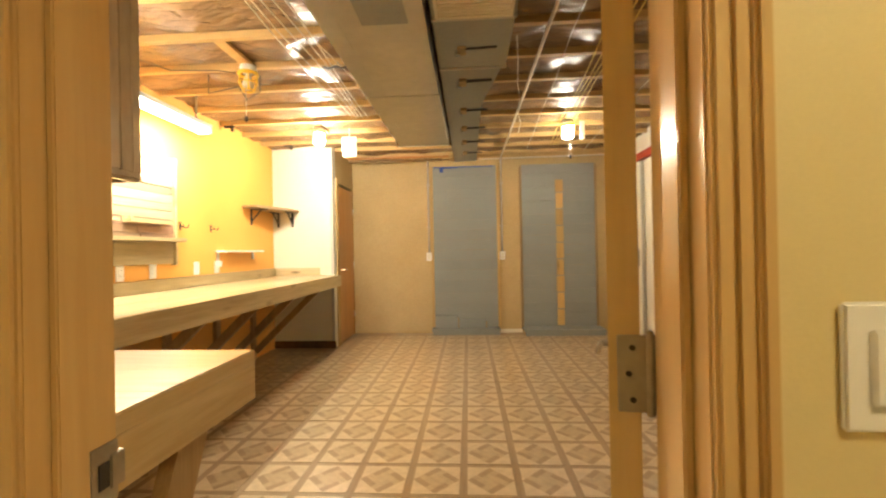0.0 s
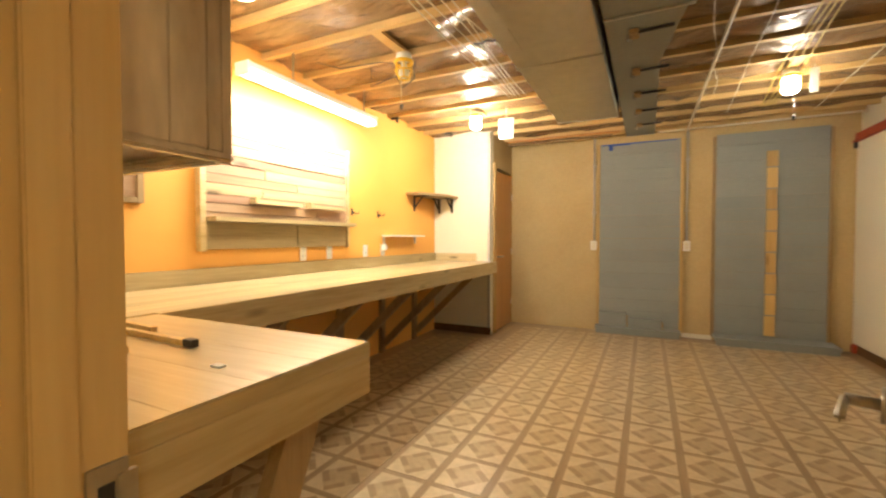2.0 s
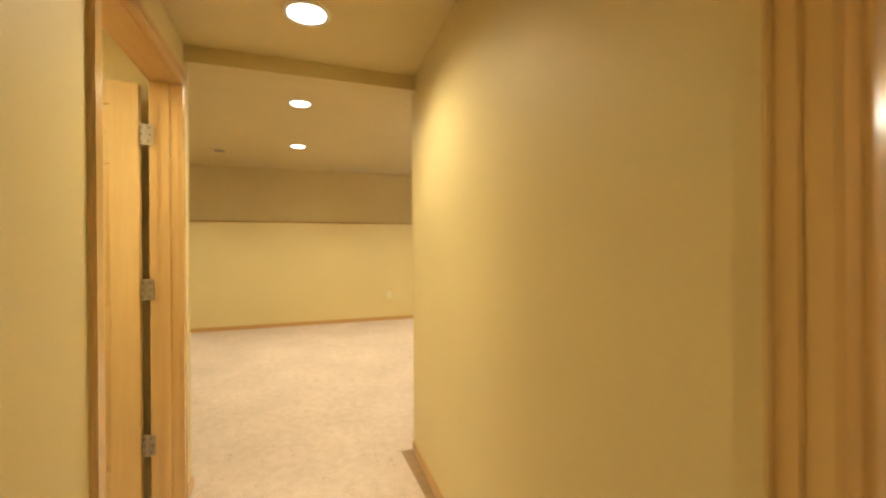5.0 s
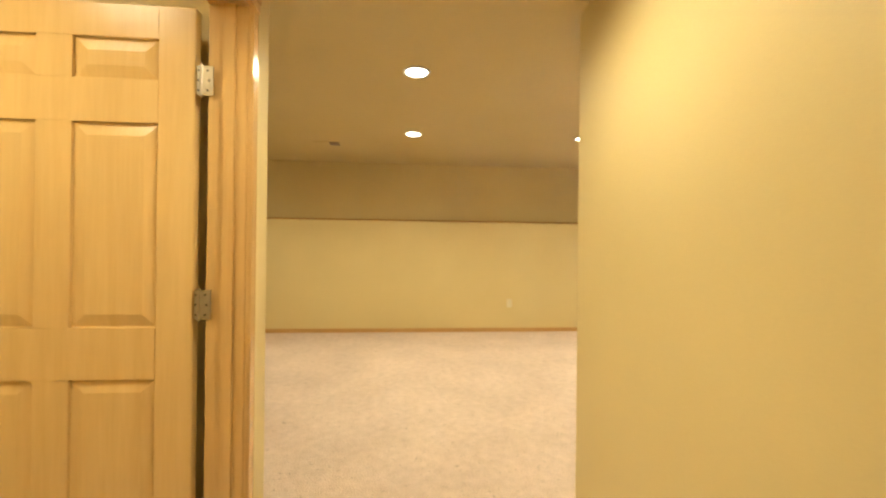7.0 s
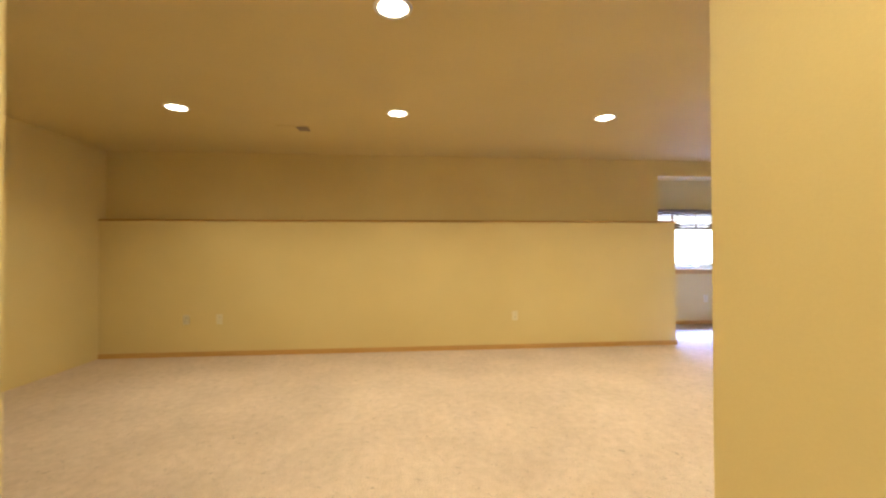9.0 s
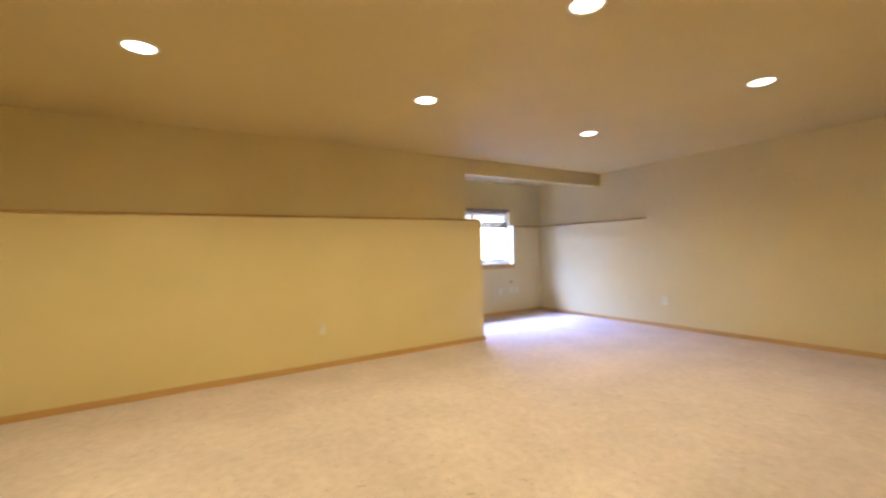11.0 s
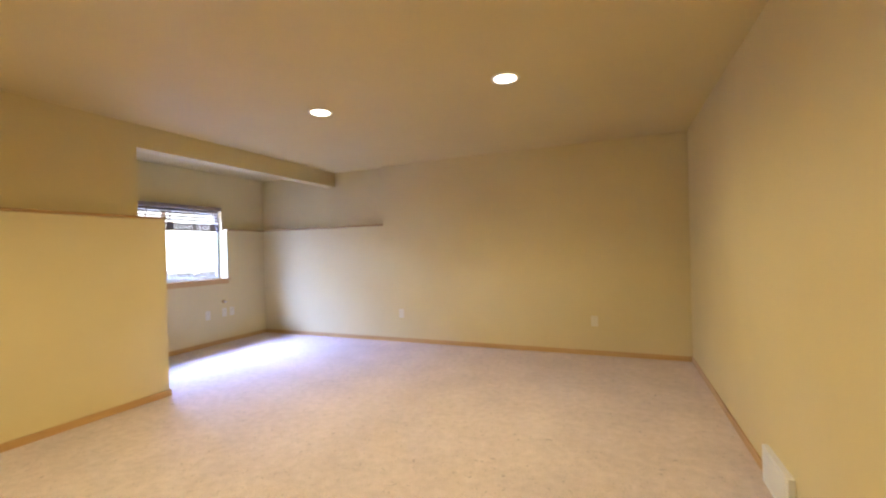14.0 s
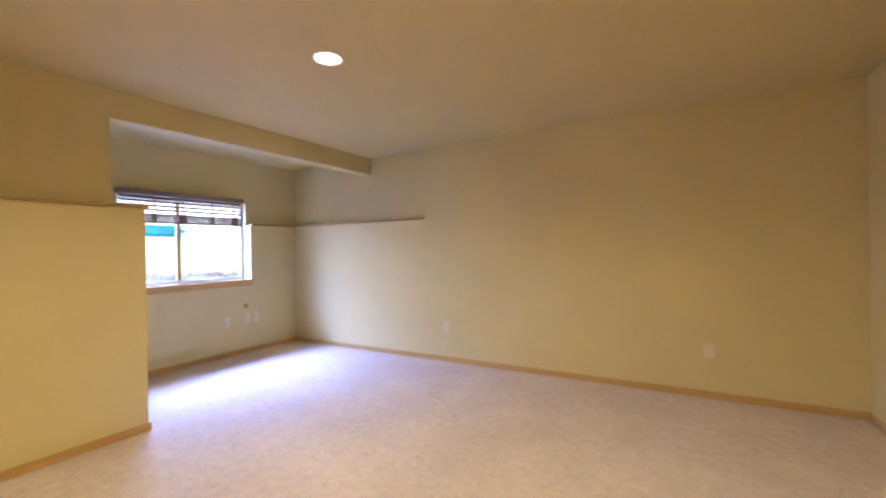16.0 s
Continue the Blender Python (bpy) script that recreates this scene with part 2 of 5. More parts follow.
def carpet():
    """Soft mottled pile with sparse darker flecks."""
    m = surface("beige_cut_pile_carpet", (0.565, 0.472, 0.418), (0.745, 0.637, 0.578), 0.95, 95, 17, bump=0.7, spread=0.5, spec=0.1)
    n, l, p = m.node_tree.nodes, m.node_tree.links, m.node_tree.nodes["Principled BSDF"]
    base = p.inputs["Base Color"].links[0].from_socket
    tc = n.new("ShaderNodeTexCoord")
    vo, big = n.new("ShaderNodeTexNoise"), n.new("ShaderNodeTexNoise")
    vo.inputs["Scale"].default_value, vo.inputs["Detail"].default_value, vo.inputs["Distortion"].default_value = 34, 3, 1.2
    big.inputs["Scale"].default_value, big.inputs["Detail"].default_value = 2.2, 3
    for k in (vo, big):
        l.new(tc.outputs["Object"], k.inputs["Vector"])
    fleck, patch = n.new("ShaderNodeMapRange"), n.new("ShaderNodeMapRange")
    fleck.inputs[1].default_value, fleck.inputs[2].default_value, fleck.inputs[3].default_value, fleck.inputs[4].default_value = 0.63, 0.72, 1.0, 0.66
    patch.inputs[1].default_value, patch.inputs[2].default_value, patch.inputs[3].default_value, patch.inputs[4].default_value = 0.3, 0.7, 0.93, 1.06
    l.new(vo.outputs["Fac"], fleck.inputs[0])
    l.new(big.outputs["Fac"], patch.inputs[0])
    mul, hs = n.new("ShaderNodeMath"), n.new("ShaderNodeHueSaturation")
    mul.operation = "MULTIPLY"
    l.new(fleck.outputs[0], mul.inputs[0])
    l.new(patch.outputs[0], mul.inputs[1])
    l.new(mul.outputs[0], hs.inputs["Value"])
    l.new(base, hs.inputs["Color"])
    l.new(hs.outputs[0], p.inputs["Base Color"])
    return m


M_CARPET = carpet()


def parquet_print():
    """Printed vinyl square: pale corner triangles round a turned square of strips."""
    m, n, l, p = nodes_of("vinyl_parquet_square")
    tc = n.new("ShaderNodeTexCoord")
    sp = n.new("ShaderNodeSeparateXYZ")
    l.new(tc.outputs["Object"], sp.inputs[0])

    def op(kind, a, b=None, c=None):
        k = n.new("ShaderNodeMath")
        k.operation = kind
        for i, v in enumerate((a, b, c)):
            if v is None:
                continue
            if isinstance(v, (int, float)):
                k.inputs[i].default_value = v
            else:
                l.new(v, k.inputs[i])
        return k.outputs[0]

    u, v = op("MULTIPLY", sp.outputs[0], 8.4), op("MULTIPLY", sp.outputs[1], 8.2)
    d = op("ADD", op("ABSOLUTE", u), op("ABSOLUTE", v))
    diamond = op("LESS_THAN", d, 1.0)

    a, b = op("ADD", u, v), op("SUBTRACT", u, v)
    side_a = op("MULTIPLY", op("GREATER_THAN", op("ABSOLUTE", a), 0.60), op("GREATER_THAN", op("MULTIPLY", b, op("SIGN", a)), -0.15))
    side_b = op("MULTIPLY", op("GREATER_THAN", op("ABSOLUTE", b), 0.60), op("GREATER_THAN", op("MULTIPLY", a, op("MULTIPLY", op("SIGN", b), -1.0)), -0.15))
    rim = op("MAXIMUM", side_a, side_b)
    grain = op("GREATER_THAN", op("FRACT", op("MULTIPLY", a, 2.1)), 0.62)
    strips = op("SUBTRACT", 1.0, op("MAXIMUM", rim, op("MULTIPLY", grain, 0.15)))
    oi = n.new("ShaderNodeObjectInfo")
    nz = n.new("ShaderNodeTexNoise")
    nz.inputs["Scale"].default_value, nz.inputs["Detail"].default_value = 26, 5
    ad = n.new("ShaderNodeVectorMath")
    l.new(tc.outputs["Object"], ad.inputs[0])
    sc = n.new("ShaderNodeVectorMath")
    sc.operation = "SCALE"
    sc.inputs[0].default_value = (7, 9, 3)
    l.new(oi.outputs["Random"], sc.inputs["Scale"])
    l.new(sc.outputs[0], ad.inputs[1])
    l.new(ad.outputs[0], nz.inputs["Vector"])

    def mix(f, x, y):
        k = n.new("ShaderNodeMix")
        k.data_type = "RGBA"
        l.new(f, k.inputs[0])
        for i, w in ((6, x), (7, y)):
            if isinstance(w, tuple):
                k.inputs[i].default_value = (*w, 1)
            else:
                l.new(w, k.inputs[i])
        return k.outputs[2]

    inner = mix(strips, (0.37, 0.25, 0.13), (0.50, 0.365, 0.20))
    c = mix(diamond, (0.61, 0.468, 0.28), inner)
    shade = op("MULTIPLY_ADD", nz.outputs["Fac"], 0.5, op("MULTIPLY_ADD", oi.outputs["Random"], 0.08, 0.68))
    hs = n.new("ShaderNodeHueSaturation")
    l.new(shade, hs.inputs["Value"])
    l.new(c, hs.inputs["Color"])
    l.new(hs.outputs[0], p.inputs["Base Color"])
    p.inputs["Roughness"].default_value = 0.28
    bp = n.new("ShaderNodeBump")
    bp.inputs["Strength"].default_value, bp.inputs["Distance"].default_value = 0.08, 0.003
    l.new(nz.outputs["Fac"], bp.inputs["Height"])
    l.new(bp.outputs[0], p.inputs["Normal"])
    return m


M_TILE = parquet_print()
for coated, weight, gloss in ((M_BENCH_X, 1.0, 0.2), (M_BENCH_Y, 0.4, 0.2), (M_OLD, 0.7, 0.2), (M_TILE, 0.6, 0.22), (M_PINE, 0.4, 0.15)):
    coated.node_tree.nodes["Principled BSDF"].inputs["Coat Weight"].default_value = weight
    coated.node_tree.nodes["Principled BSDF"].inputs["Coat Roughness"].default_value = gloss

# ---- mesh helpers ----


def box(bm, x0, x1, y0, y1, z0, z1, bevel=0.0, m=None):
    r = bmesh.ops.create_cube(bm, size=1)
    vs = r["verts"]
    for v in vs:
        v.co = Vector(((x0 + x1) / 2 + v.co.x * (x1 - x0), (y0 + y1) / 2 + v.co.y * (y1 - y0), (z0 + z1) / 2 + v.co.z * (z1 - z0)))
    if bevel:
        es = list({e for v in vs for e in v.link_edges})
        g = bmesh.ops.bevel(bm, geom=es, offset=bevel, segments=2, affect="EDGES")
        vs = list({v for f in g["faces"] for v in f.verts} | {v for v in vs if v.is_valid})
    if m is not None:
        for v in vs:
            v.co = m @ v.co
    return vs


def tube(bm, a, b, r, seg=12, r2=None):
    a, b = Vector(a), Vector(b)
    d = b - a
    m = Matrix.Translation((a + b) / 2) @ d.to_track_quat("Z", "Y").to_matrix().to_4x4()
    return bmesh.ops.create_cone(bm, cap_ends=True, segments=seg, radius1=r, radius2=r if r2 is None else r2, depth=d.length, matrix=m)["verts"]


def beam(bm, a, b, w, h, side=(1, 0, 0)):
    """Square timber from a to b; w along side, h across."""
    a, b, s = Vector(a), Vector(b), Vector(side).normalized()
    d = (b - a).normalized()
    s = (s - d * s.dot(d)).normalized()
    u = d.cross(s)
    vs = [bm.verts.new(q + s * i * w / 2 + u * j * h / 2) for q in (a, b) for i, j in ((-1, -1), (1, -1), (1, 1), (-1, 1))]
    for f in ((3, 2, 1, 0), (4, 5, 6, 7), (0, 1, 5, 4), (1, 2, 6, 5), (2, 3, 7, 6), (3, 0, 4, 7)):
        bm.faces.new([vs[i] for i in f])


def prism(bm, plan, z0, z1):
    """Upright prism over a plan of corners, anticlockwise."""
    lo, hi = [bm.verts.new((x, y, z0)) for x, y in plan], [bm.verts.new((x, y, z1)) for x, y in plan]
    bm.faces.new(lo[::-1])
    bm.faces.new(hi)
    for i in range(len(plan)):
        j = (i + 1) % len(plan)
        bm.faces.new((lo[i], lo[j], hi[j], hi[i]))


def lathe(bm, profile, at=(0, 0, 0), seg=24, m=None):
    """Turned shape about the z axis from (radius, z) pairs."""
    at = Vector(at)
    rings = []
    for r, z in profile:
        rings.append([bm.verts.new(at + Vector((r * math.cos(2 * math.pi * i / seg), r * math.sin(2 * math.pi * i / seg), z))) for i in range(seg)])
    for a, b in zip(rings, rings[1:]):
        for i in range(seg):
            j = (i + 1) % seg
            bm.faces.new((a[i], a[j], b[j], b[i]))
    bm.faces.new(rings[0][::-1])
    bm.faces.new(rings[-1])
    if m is not None:
        for v in (v for g in rings for v in g):
            v.co = m @ v.co


def ring(bm, at, big, small, seg=24, sides=6):
    """Closed ring about the z axis."""
    at = Vector(at)
    vs = [[bm.verts.new(at + Vector(((big + small * math.cos(b)) * math.cos(a), (big + small * math.cos(b)) * math.sin(a), small * math.sin(b))))
           for b in (2 * math.pi * j / sides for j in range(sides))] for a in (2 * math.pi * i / seg for i in range(seg))]
    for i in range(seg):
        for j in range(sides):
            bm.faces.new((vs[i][j], vs[(i + 1) % seg][j], vs[(i + 1) % seg][(j + 1) % sides], vs[i][(j + 1) % sides]))


def finish(name, bm, mat, smooth=False):
    bmesh.ops.recalc_face_normals(bm, faces=bm.faces)
    me = bpy.data.meshes.new(name)
    bm.to_mesh(me)
    bm.free()
    if smooth:
        for f in me.polygons:
            f.use_smooth = True
    me.materials.append(mat)
    return new(name, me)


def thing(name, at, label, category, group=""):
    ob = new(name)
    ob.empty_display_size = 0.1
    ob.matrix_basis = pose(*at)
    return tagged(ob, label, category, group)


def part(name, bm, mat, parent, label="", smooth=False):
    ob = finish(name, bm, mat, smooth)
    ob.parent = parent
    if parent.type == "EMPTY":
        ob.matrix_parent_inverse = parent.matrix_basis.inverted()
    return tagged(ob, label) if label else ob


def part_box(name, dims, mat, parent, label="", bevel=0.0, m=None):
    bm = bmesh.new()
    box(bm, *dims, bevel, m)
    return part(name, bm, mat, parent, label)


def setting(name, boxes, mat, label="", category=""):
    bm = bmesh.new()
    for b in boxes:
        box(bm, *b)
    return tagged(finish(name, bm, mat), label, category, kind="structure")


def setting_prisms(name, prisms, mat, label="", category=""):
    bm = bmesh.new()
    for plan, z0, z1 in prisms:
        prism(bm, plan, z0, z1)
    return tagged(finish(name, bm, mat), label, category, kind="structure")


def cable(name, points, r, mat, label, category="cable"):
    cu = bpy.data.curves.new(name, "CURVE")
    cu.dimensions, cu.bevel_depth, cu.bevel_resolution = "3D", r, 2
    s = cu.splines.new("POLY")
    s.points.add(len(points) - 1)
    for q, c in zip(s.points, points):
        q.co = (*c, 1)
    cu.materials.append(mat)
    return tagged(new(name, cu), label, category)


# ---- plan ----
ORANGE_X, RIGHT_X, FAR_Y = -2.38, 2.05, 6.06      # workshop
STUB_X, STUB_Y = -1.62, 5.16                        # closet corner in the workshop
ROOM_X, LEDGE_X, UPPER_X, WIN_X = -2.50, -6.94, -7.05, -8.37
NORTH_Y, SOUTH_Y, ALC_Y = 6.10, -3.4, 3.58
CEIL_Z, LEDGE_Z = 2.41, 1.59
HALL_Y, HALL_Z = -0.53, 2.145
JL, JR = -0.396, 0.245                              # workshop door jambs
HINGE_X, LATCH_X, HEAD_Z = -2.30, -1.475, 1.915     # other door

# floors
setting("floor_workshop", [(-2.5, 2.9, 0.53, 6.2, -0.12, 0.0)], M_FLOORBASE, "brown strip-printed vinyl sheet floor", "floor")
setting("floor_carpet", [(-8.6, -2.5, SOUTH_Y - 0.1, 6.3, -0.12, 0.0), (-2.5, 2.2, -1.9, 0.53, -0.12, 0.0)], M_CARPET, "beige cut-pile carpet floor, wall to wall", "carpet")
setting("threshold", [(JL, JR, 0.49, 0.578, 0.0, 0.012)], M_PINE_X, "low wooden threshold in the doorway", "threshold")

# wall between hall and workshop, with the doorway
setting_prisms("wall_hall_workshop", [
    ([(-2.5, 0.61), (JL - 0.02, 0.488), (JL - 0.02, 0.578), (-2.5, 0.71)], 0, 2.75),
    ([(JR + 0.02, 0.485), (2.2, 0.485), (2.2, 0.578), (JR + 0.02, 0.578)], 0, 2.75),
    ([(JL - 0.02, 0.488), (JR + 0.02, 0.485), (JR + 0.02, 0.578), (JL - 0.02, 0.578)], 2.07, 2.75)], M_PAINT, "cream painted wall between hall and workshop", "wall")
setting("wall_workshop_room", [(ROOM_X, ORANGE_X - 0.004, 0.705, 6.2, 0, 2.75)], M_PAINT, "cream painted wall of the carpeted room", "wall")
setting("wall_orange", [(ORANGE_X - 0.004, ORANGE_X, 0.712, STUB_Y, 0, 2.75)], M_ORANGE, "orange painted workshop wall behind the bench", "wall")
setting("wall_far", [(-1.62, 2.9, FAR_Y, FAR_Y + 0.12, 0, 2.75)], M_TANWALL, "rough tan workshop end wall", "wall")
# closet in the workshop corner
setting("wall_closet_front", [(ORANGE_X, STUB_X, STUB_Y, STUB_Y + 0.1, 0, 2.75)], M_WHITEWALL, "off-white closet wall at the bench end", "wall")
setting("wall_closet_side", [(STUB_X - 0.1, STUB_X, STUB_Y + 0.1, 5.33, 0, 2.75), (STUB_X - 0.1, STUB_X, 5.33, FAR_Y, 2.07, 2.75),
                             (ORANGE_X, STUB_X - 0.1, FAR_Y, FAR_Y + 0.12, 0, 2.75)], M_TANWALL, "tan closet wall with a doorway", "wall")
# right wall with storage recess
setting("wall_right", [(RIGHT_X, RIGHT_X + 0.1, 4.02, FAR_Y, 0, 2.75), (RIGHT_X, RIGHT_X + 0.1, 0.578, 2.2, 0, 2.75),
                       (RIGHT_X, RIGHT_X + 0.1, 2.2, 4.02, 2.1, 2.75)], M_WHITEWALL, "off-white workshop wall with a storage recess", "wall")
# near-black colour puts the recess's deep shade into its walls
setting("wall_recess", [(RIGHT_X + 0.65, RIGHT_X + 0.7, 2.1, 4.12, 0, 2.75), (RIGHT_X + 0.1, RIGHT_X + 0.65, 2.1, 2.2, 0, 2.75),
                        (RIGHT_X + 0.1, RIGHT_X + 0.65, 4.02, 4.12, 0, 2.75)], M_DARK, "storage recess back and sides coloured near-black as shade", "wall")
# hall
setting("wall_hall_south", [(LATCH_X + 0.02, 2.2, HALL_Y - 0.11, HALL_Y, 0, 2.6), (ROOM_X, HINGE_X - 0.02, HALL_Y - 0.11, HALL_Y, 0, 2.6),
                            (HINGE_X - 0.02, LATCH_X + 0.02, HALL_Y - 0.11, HALL_Y, HEAD_Z + 0.02, 2.6)], M_PAINT, "cream painted hall wall with a doorway", "wall")
setting("wall_hall_end", [(2.2, 2.3, -0.65, 0.62, 0, 2.6)], M_PAINT, "cream painted wall closing the hall", "wall")
setting("ceiling_hall", [(ROOM_X, 2.2, HALL_Y, 0.62, HALL_Z, HALL_Z + 0.1)], M_CEIL, "tan painted hall ceiling", "ceiling")
setting("beam_hall_end", [(ROOM_X, ROOM_X + 0.09, HALL_Y, 0.61, 2.065, HALL_Z), (ROOM_X, ROOM_X + 0.09, HALL_Y - 0.1, 0.64, HALL_Z + 0.1, 2.75)], M_CEIL, "painted drop beam at the hall mouth", "beam")
# side room behind the open door
setting("wall_side_room", [(-1.2, -1.1, -1.9, -0.65, 0, 2.6), (-2.4, -1.1, -2.0, -1.9, 0, 2.6)], M_PAINT, "cream painted side-room wall", "wall")
setting("ceiling_side_room", [(-2.4, -1.1, -1.9, -0.65, 2.44, 2.54)], M_CEIL, "painted side-room ceiling", "ceiling")
# carpeted room
setting("wall_room_east_south", [(ROOM_X, ROOM_X + 0.1, SOUTH_Y, HALL_Y - 0.11, 0, 2.6)], M_PAINT, "cream painted room wall beside the hall", "wall")
setting("wall_south", [(-7.2, ROOM_X, SOUTH_Y - 0.1, SOUTH_Y, 0, 2.6)], M_PAINT, "cream painted wall closing the room", "wall")
setting("wall_ledge_low", [(LEDGE_X - 0.2, LEDGE_X, SOUTH_Y, ALC_Y, 0, LEDGE_Z - 0.012)], M_PAINT, "cream painted lower wall under a ledge", "wall")
setting("wall_ledge_high", [(UPPER_X - 0.09, UPPER_X, SOUTH_Y, 3.42, LEDGE_Z + 0.012, 2.7)], M_PAINT, "cream painted upper wall set back on a ledge", "wall")
setting("wall_north", [(-6.19, ROOM_X, NORTH_Y, NORTH_Y + 0.2, 0, 2.7), (-8.6, -6.19, NORTH_Y, NORTH_Y + 0.1, 0, LEDGE_Z),
                       (-8.6, -6.19, NORTH_Y + 0.1, NORTH_Y + 0.2, 0, 2.7)], M_PAINT, "cream painted wall with a recessed upper corner", "wall")
setting("beam_alcove", [(-7.20, UPPER_X, 3.42, NORTH_Y + 0.1, 2.205, 2.7)], M_PAINT, "cream painted dropped beam over the alcove", "beam")
setting("ceiling_room", [(UPPER_X - 0.1, ROOM_X, SOUTH_Y, 6.2, CEIL_Z, CEIL_Z + 0.1)], M_CEIL, "tan painted ceiling with recessed lights", "ceiling")
setting("ceiling_alcove", [(-8.6, -7.2, 3.0, 6.2, 2.405, 2.62)], M_CEIL, "painted alcove ceiling", "ceiling")
WY0, WY1, WZ0, WZ1 = 4.02, 5.42, 0.91, 1.87          # window opening
setting("wall_window", [(WIN_X - 0.1, WIN_X, 3.0, NORTH_Y, 0, WZ0), (WIN_X - 0.1, WIN_X, WY1, NORTH_Y, WZ0, LEDGE_Z), (WIN_X - 0.1, WIN_X, 3.0, WY0, WZ0, LEDGE_Z),
                        (WIN_X - 0.24, WIN_X - 0.1, 3.0, 6.3, 0, WZ0), (WIN_X - 0.24, WIN_X - 0.1, 3.0, WY0, WZ0, 2.7), (WIN_X - 0.24, WIN_X - 0.1, WY1, 6.3, WZ0, 2.7),
                        (WIN_X - 0.24, WIN_X - 0.1, WY0, WY1, WZ1, 2.7)], M_PAINT, "cream painted window wall with a ledge", "wall")
setting("wall_alcove_south", [(-8.6, LEDGE_X - 0.2, 3.0, 3.1, 0, 2.6)], M_PAINT, "cream painted wall closing the alcove", "wall")

# ---- trim ----
BB = 0.057
for i, (b, mat) in enumerate([
        ((LEDGE_X, LEDGE_X + 0.014, SOUTH_Y, ALC_Y, 0, BB), M_PINE_Y), ((LEDGE_X - 0.2, LEDGE_X + 0.014, ALC_Y, ALC_Y + 0.014, 0, BB), M_PINE_X),
        ((WIN_X, ROOM_X, NORTH_Y - 0.014, NORTH_Y, 0, BB), M_PINE_X), ((WIN_X, WIN_X + 0.014, 3.1, NORTH_Y - 0.014, 0, BB), M_PINE_Y),
        ((ROOM_X - 0.010, ROOM_X, 0.64, NORTH_Y - 0.014, 0, BB), M_PINE_Y), ((ROOM_X, HINGE_X - 0.066, HALL_Y, HALL_Y + 0.012, 0, BB), M_PINE_X),
        ((LATCH_X + 0.066, 2.2, HALL_Y, HALL_Y + 0.014, 0, BB), M_PINE_X)]):
    bm = bmesh.new()
    box(bm, *b, 0.003)
    tagged(finish("baseboard", bm, mat), "narrow clear pine baseboard", "baseboard", kind="structure")
bm = bmesh.new()
prism(bm, [(-2.492, 0.601), (JL - 0.077, 0.4795), (JL - 0.077, 0.4915), (-2.492, 0.612)], 0, BB)
tagged(finish("baseboard", bm, M_PINE_X), "narrow clear pine baseboard", "baseboard", kind="structure")
for b, mat in [((ORANGE_X, STUB_X + 0.012, STUB_Y - 0.012, STUB_Y, 0, 0.09), M_STAIN), ((RIGHT_X - 0.012, RIGHT_X, 4.97, FAR_Y, 0, 0.09), M_STAIN),
               ((0.475, 0.78, FAR_Y - 0.015, FAR_Y, 0, 0.05), M_ALMOND)]:
    bm = bmesh.new()
    box(bm, *b, 0.003)
    tagged(finish("baseboard", bm, mat), "low workshop baseboard", "baseboard", kind="structure")


M_CAP = wood("pine_ledge_cap", (0.50, 0.31, 0.125), (0.40, 0.235, 0.085), "y", 0.4)


def ledge_cap(x0, x1, y0, y1, z, mat):
    bm = bmesh.new()
    box(bm, x0, x1, y0, y1, z - 0.012, z + 0.008, 0.004)
    return tagged(finish("trim", bm, mat), "thin wooden ledge cap trim", "trim", kind="structure")


ledge_cap(LEDGE_X - 0.2, LEDGE_X + 0.020, SOUTH_Y, ALC_Y + 0.018, LEDGE_Z, M_CAP)
ledge_cap(-8.47, -6.19, NORTH_Y - 0.018, NORTH_Y + 0.1, LEDGE_Z + 0.013, M_CAP)
bm = bmesh.new()
box(bm, WIN_X - 0.1, WIN_X + 0.012, WY1 + 0.02, NORTH_Y - 0.012, LEDGE_Z, LEDGE_Z + 0.02, 0.004)
tagged(finish("trim", bm, M_CAP), "thin wooden ledge cap trim", "trim", kind="structure")
# square post edge between lower wall top and upper wall
setting("wall_ledge_end", [(LEDGE_X - 0.2, UPPER_X - 0.09, 3.3, 3.42, LEDGE_Z + 0.012, 2.205)], M_PAINT, "cream wall end over the ledge", "wall")


def casing(bm, x0, x1, y, z0, z1, out, bands=((0.0, 0.34, 0.020), (0.335, 0.68, 0.0165), (0.675, 1.0, 0.019))):
    """Moulded casing with raised bands, upright."""
    w = x1 - x0
    box(bm, x0, x1, min(y - out * 0.02, y + out * 0.012), max(y - out * 0.02, y + out * 0.012), z0, z1, 0.002)
    for a, b, h in bands:
        box(bm, x0 + a * w + 0.0012, x0 + b * w - 0.0012, min(y, y + out * h), max(y, y + out * h), z0, z1, 0.004)


# workshop doorway
frame_ws = thing("door_frame", (JL, 0.53, 0), "clear pine door frame with moulded casing", "door frame")
bm = bmesh.new()
casing(bm, JL - 0.076, JL - 0.001, 0.485, 0, 2.12, -1, ((0.0, 0.08, 0.019), (0.07, 0.54, 0.0145), (0.53, 1.0, 0.018)))
part("casing", bm, M_PINE, frame_ws)
bm = bmesh.new()
casing(bm, JR + 0.001, JR + 0.058, 0.483, 0, 2.12, -1)
part("casing", bm, M_PINE, frame_ws)
bm = bmesh.new()
box(bm, JL - 0.076, JR + 0.064, 0.462, 0.486, 2.055, 2.125, 0.004)
part("head_casing", bm, M_PINE_X, frame_ws)
part_box("jamb", (JL - 0.02, JL, 0.472, 0.580, 0, 2.05), M_PINE, frame_ws, bevel=0.002)
part_box("jamb", (JR, JR + 0.02, 0.470, 0.580, 0, 2.05), M_PINE, frame_ws, bevel=0.002)
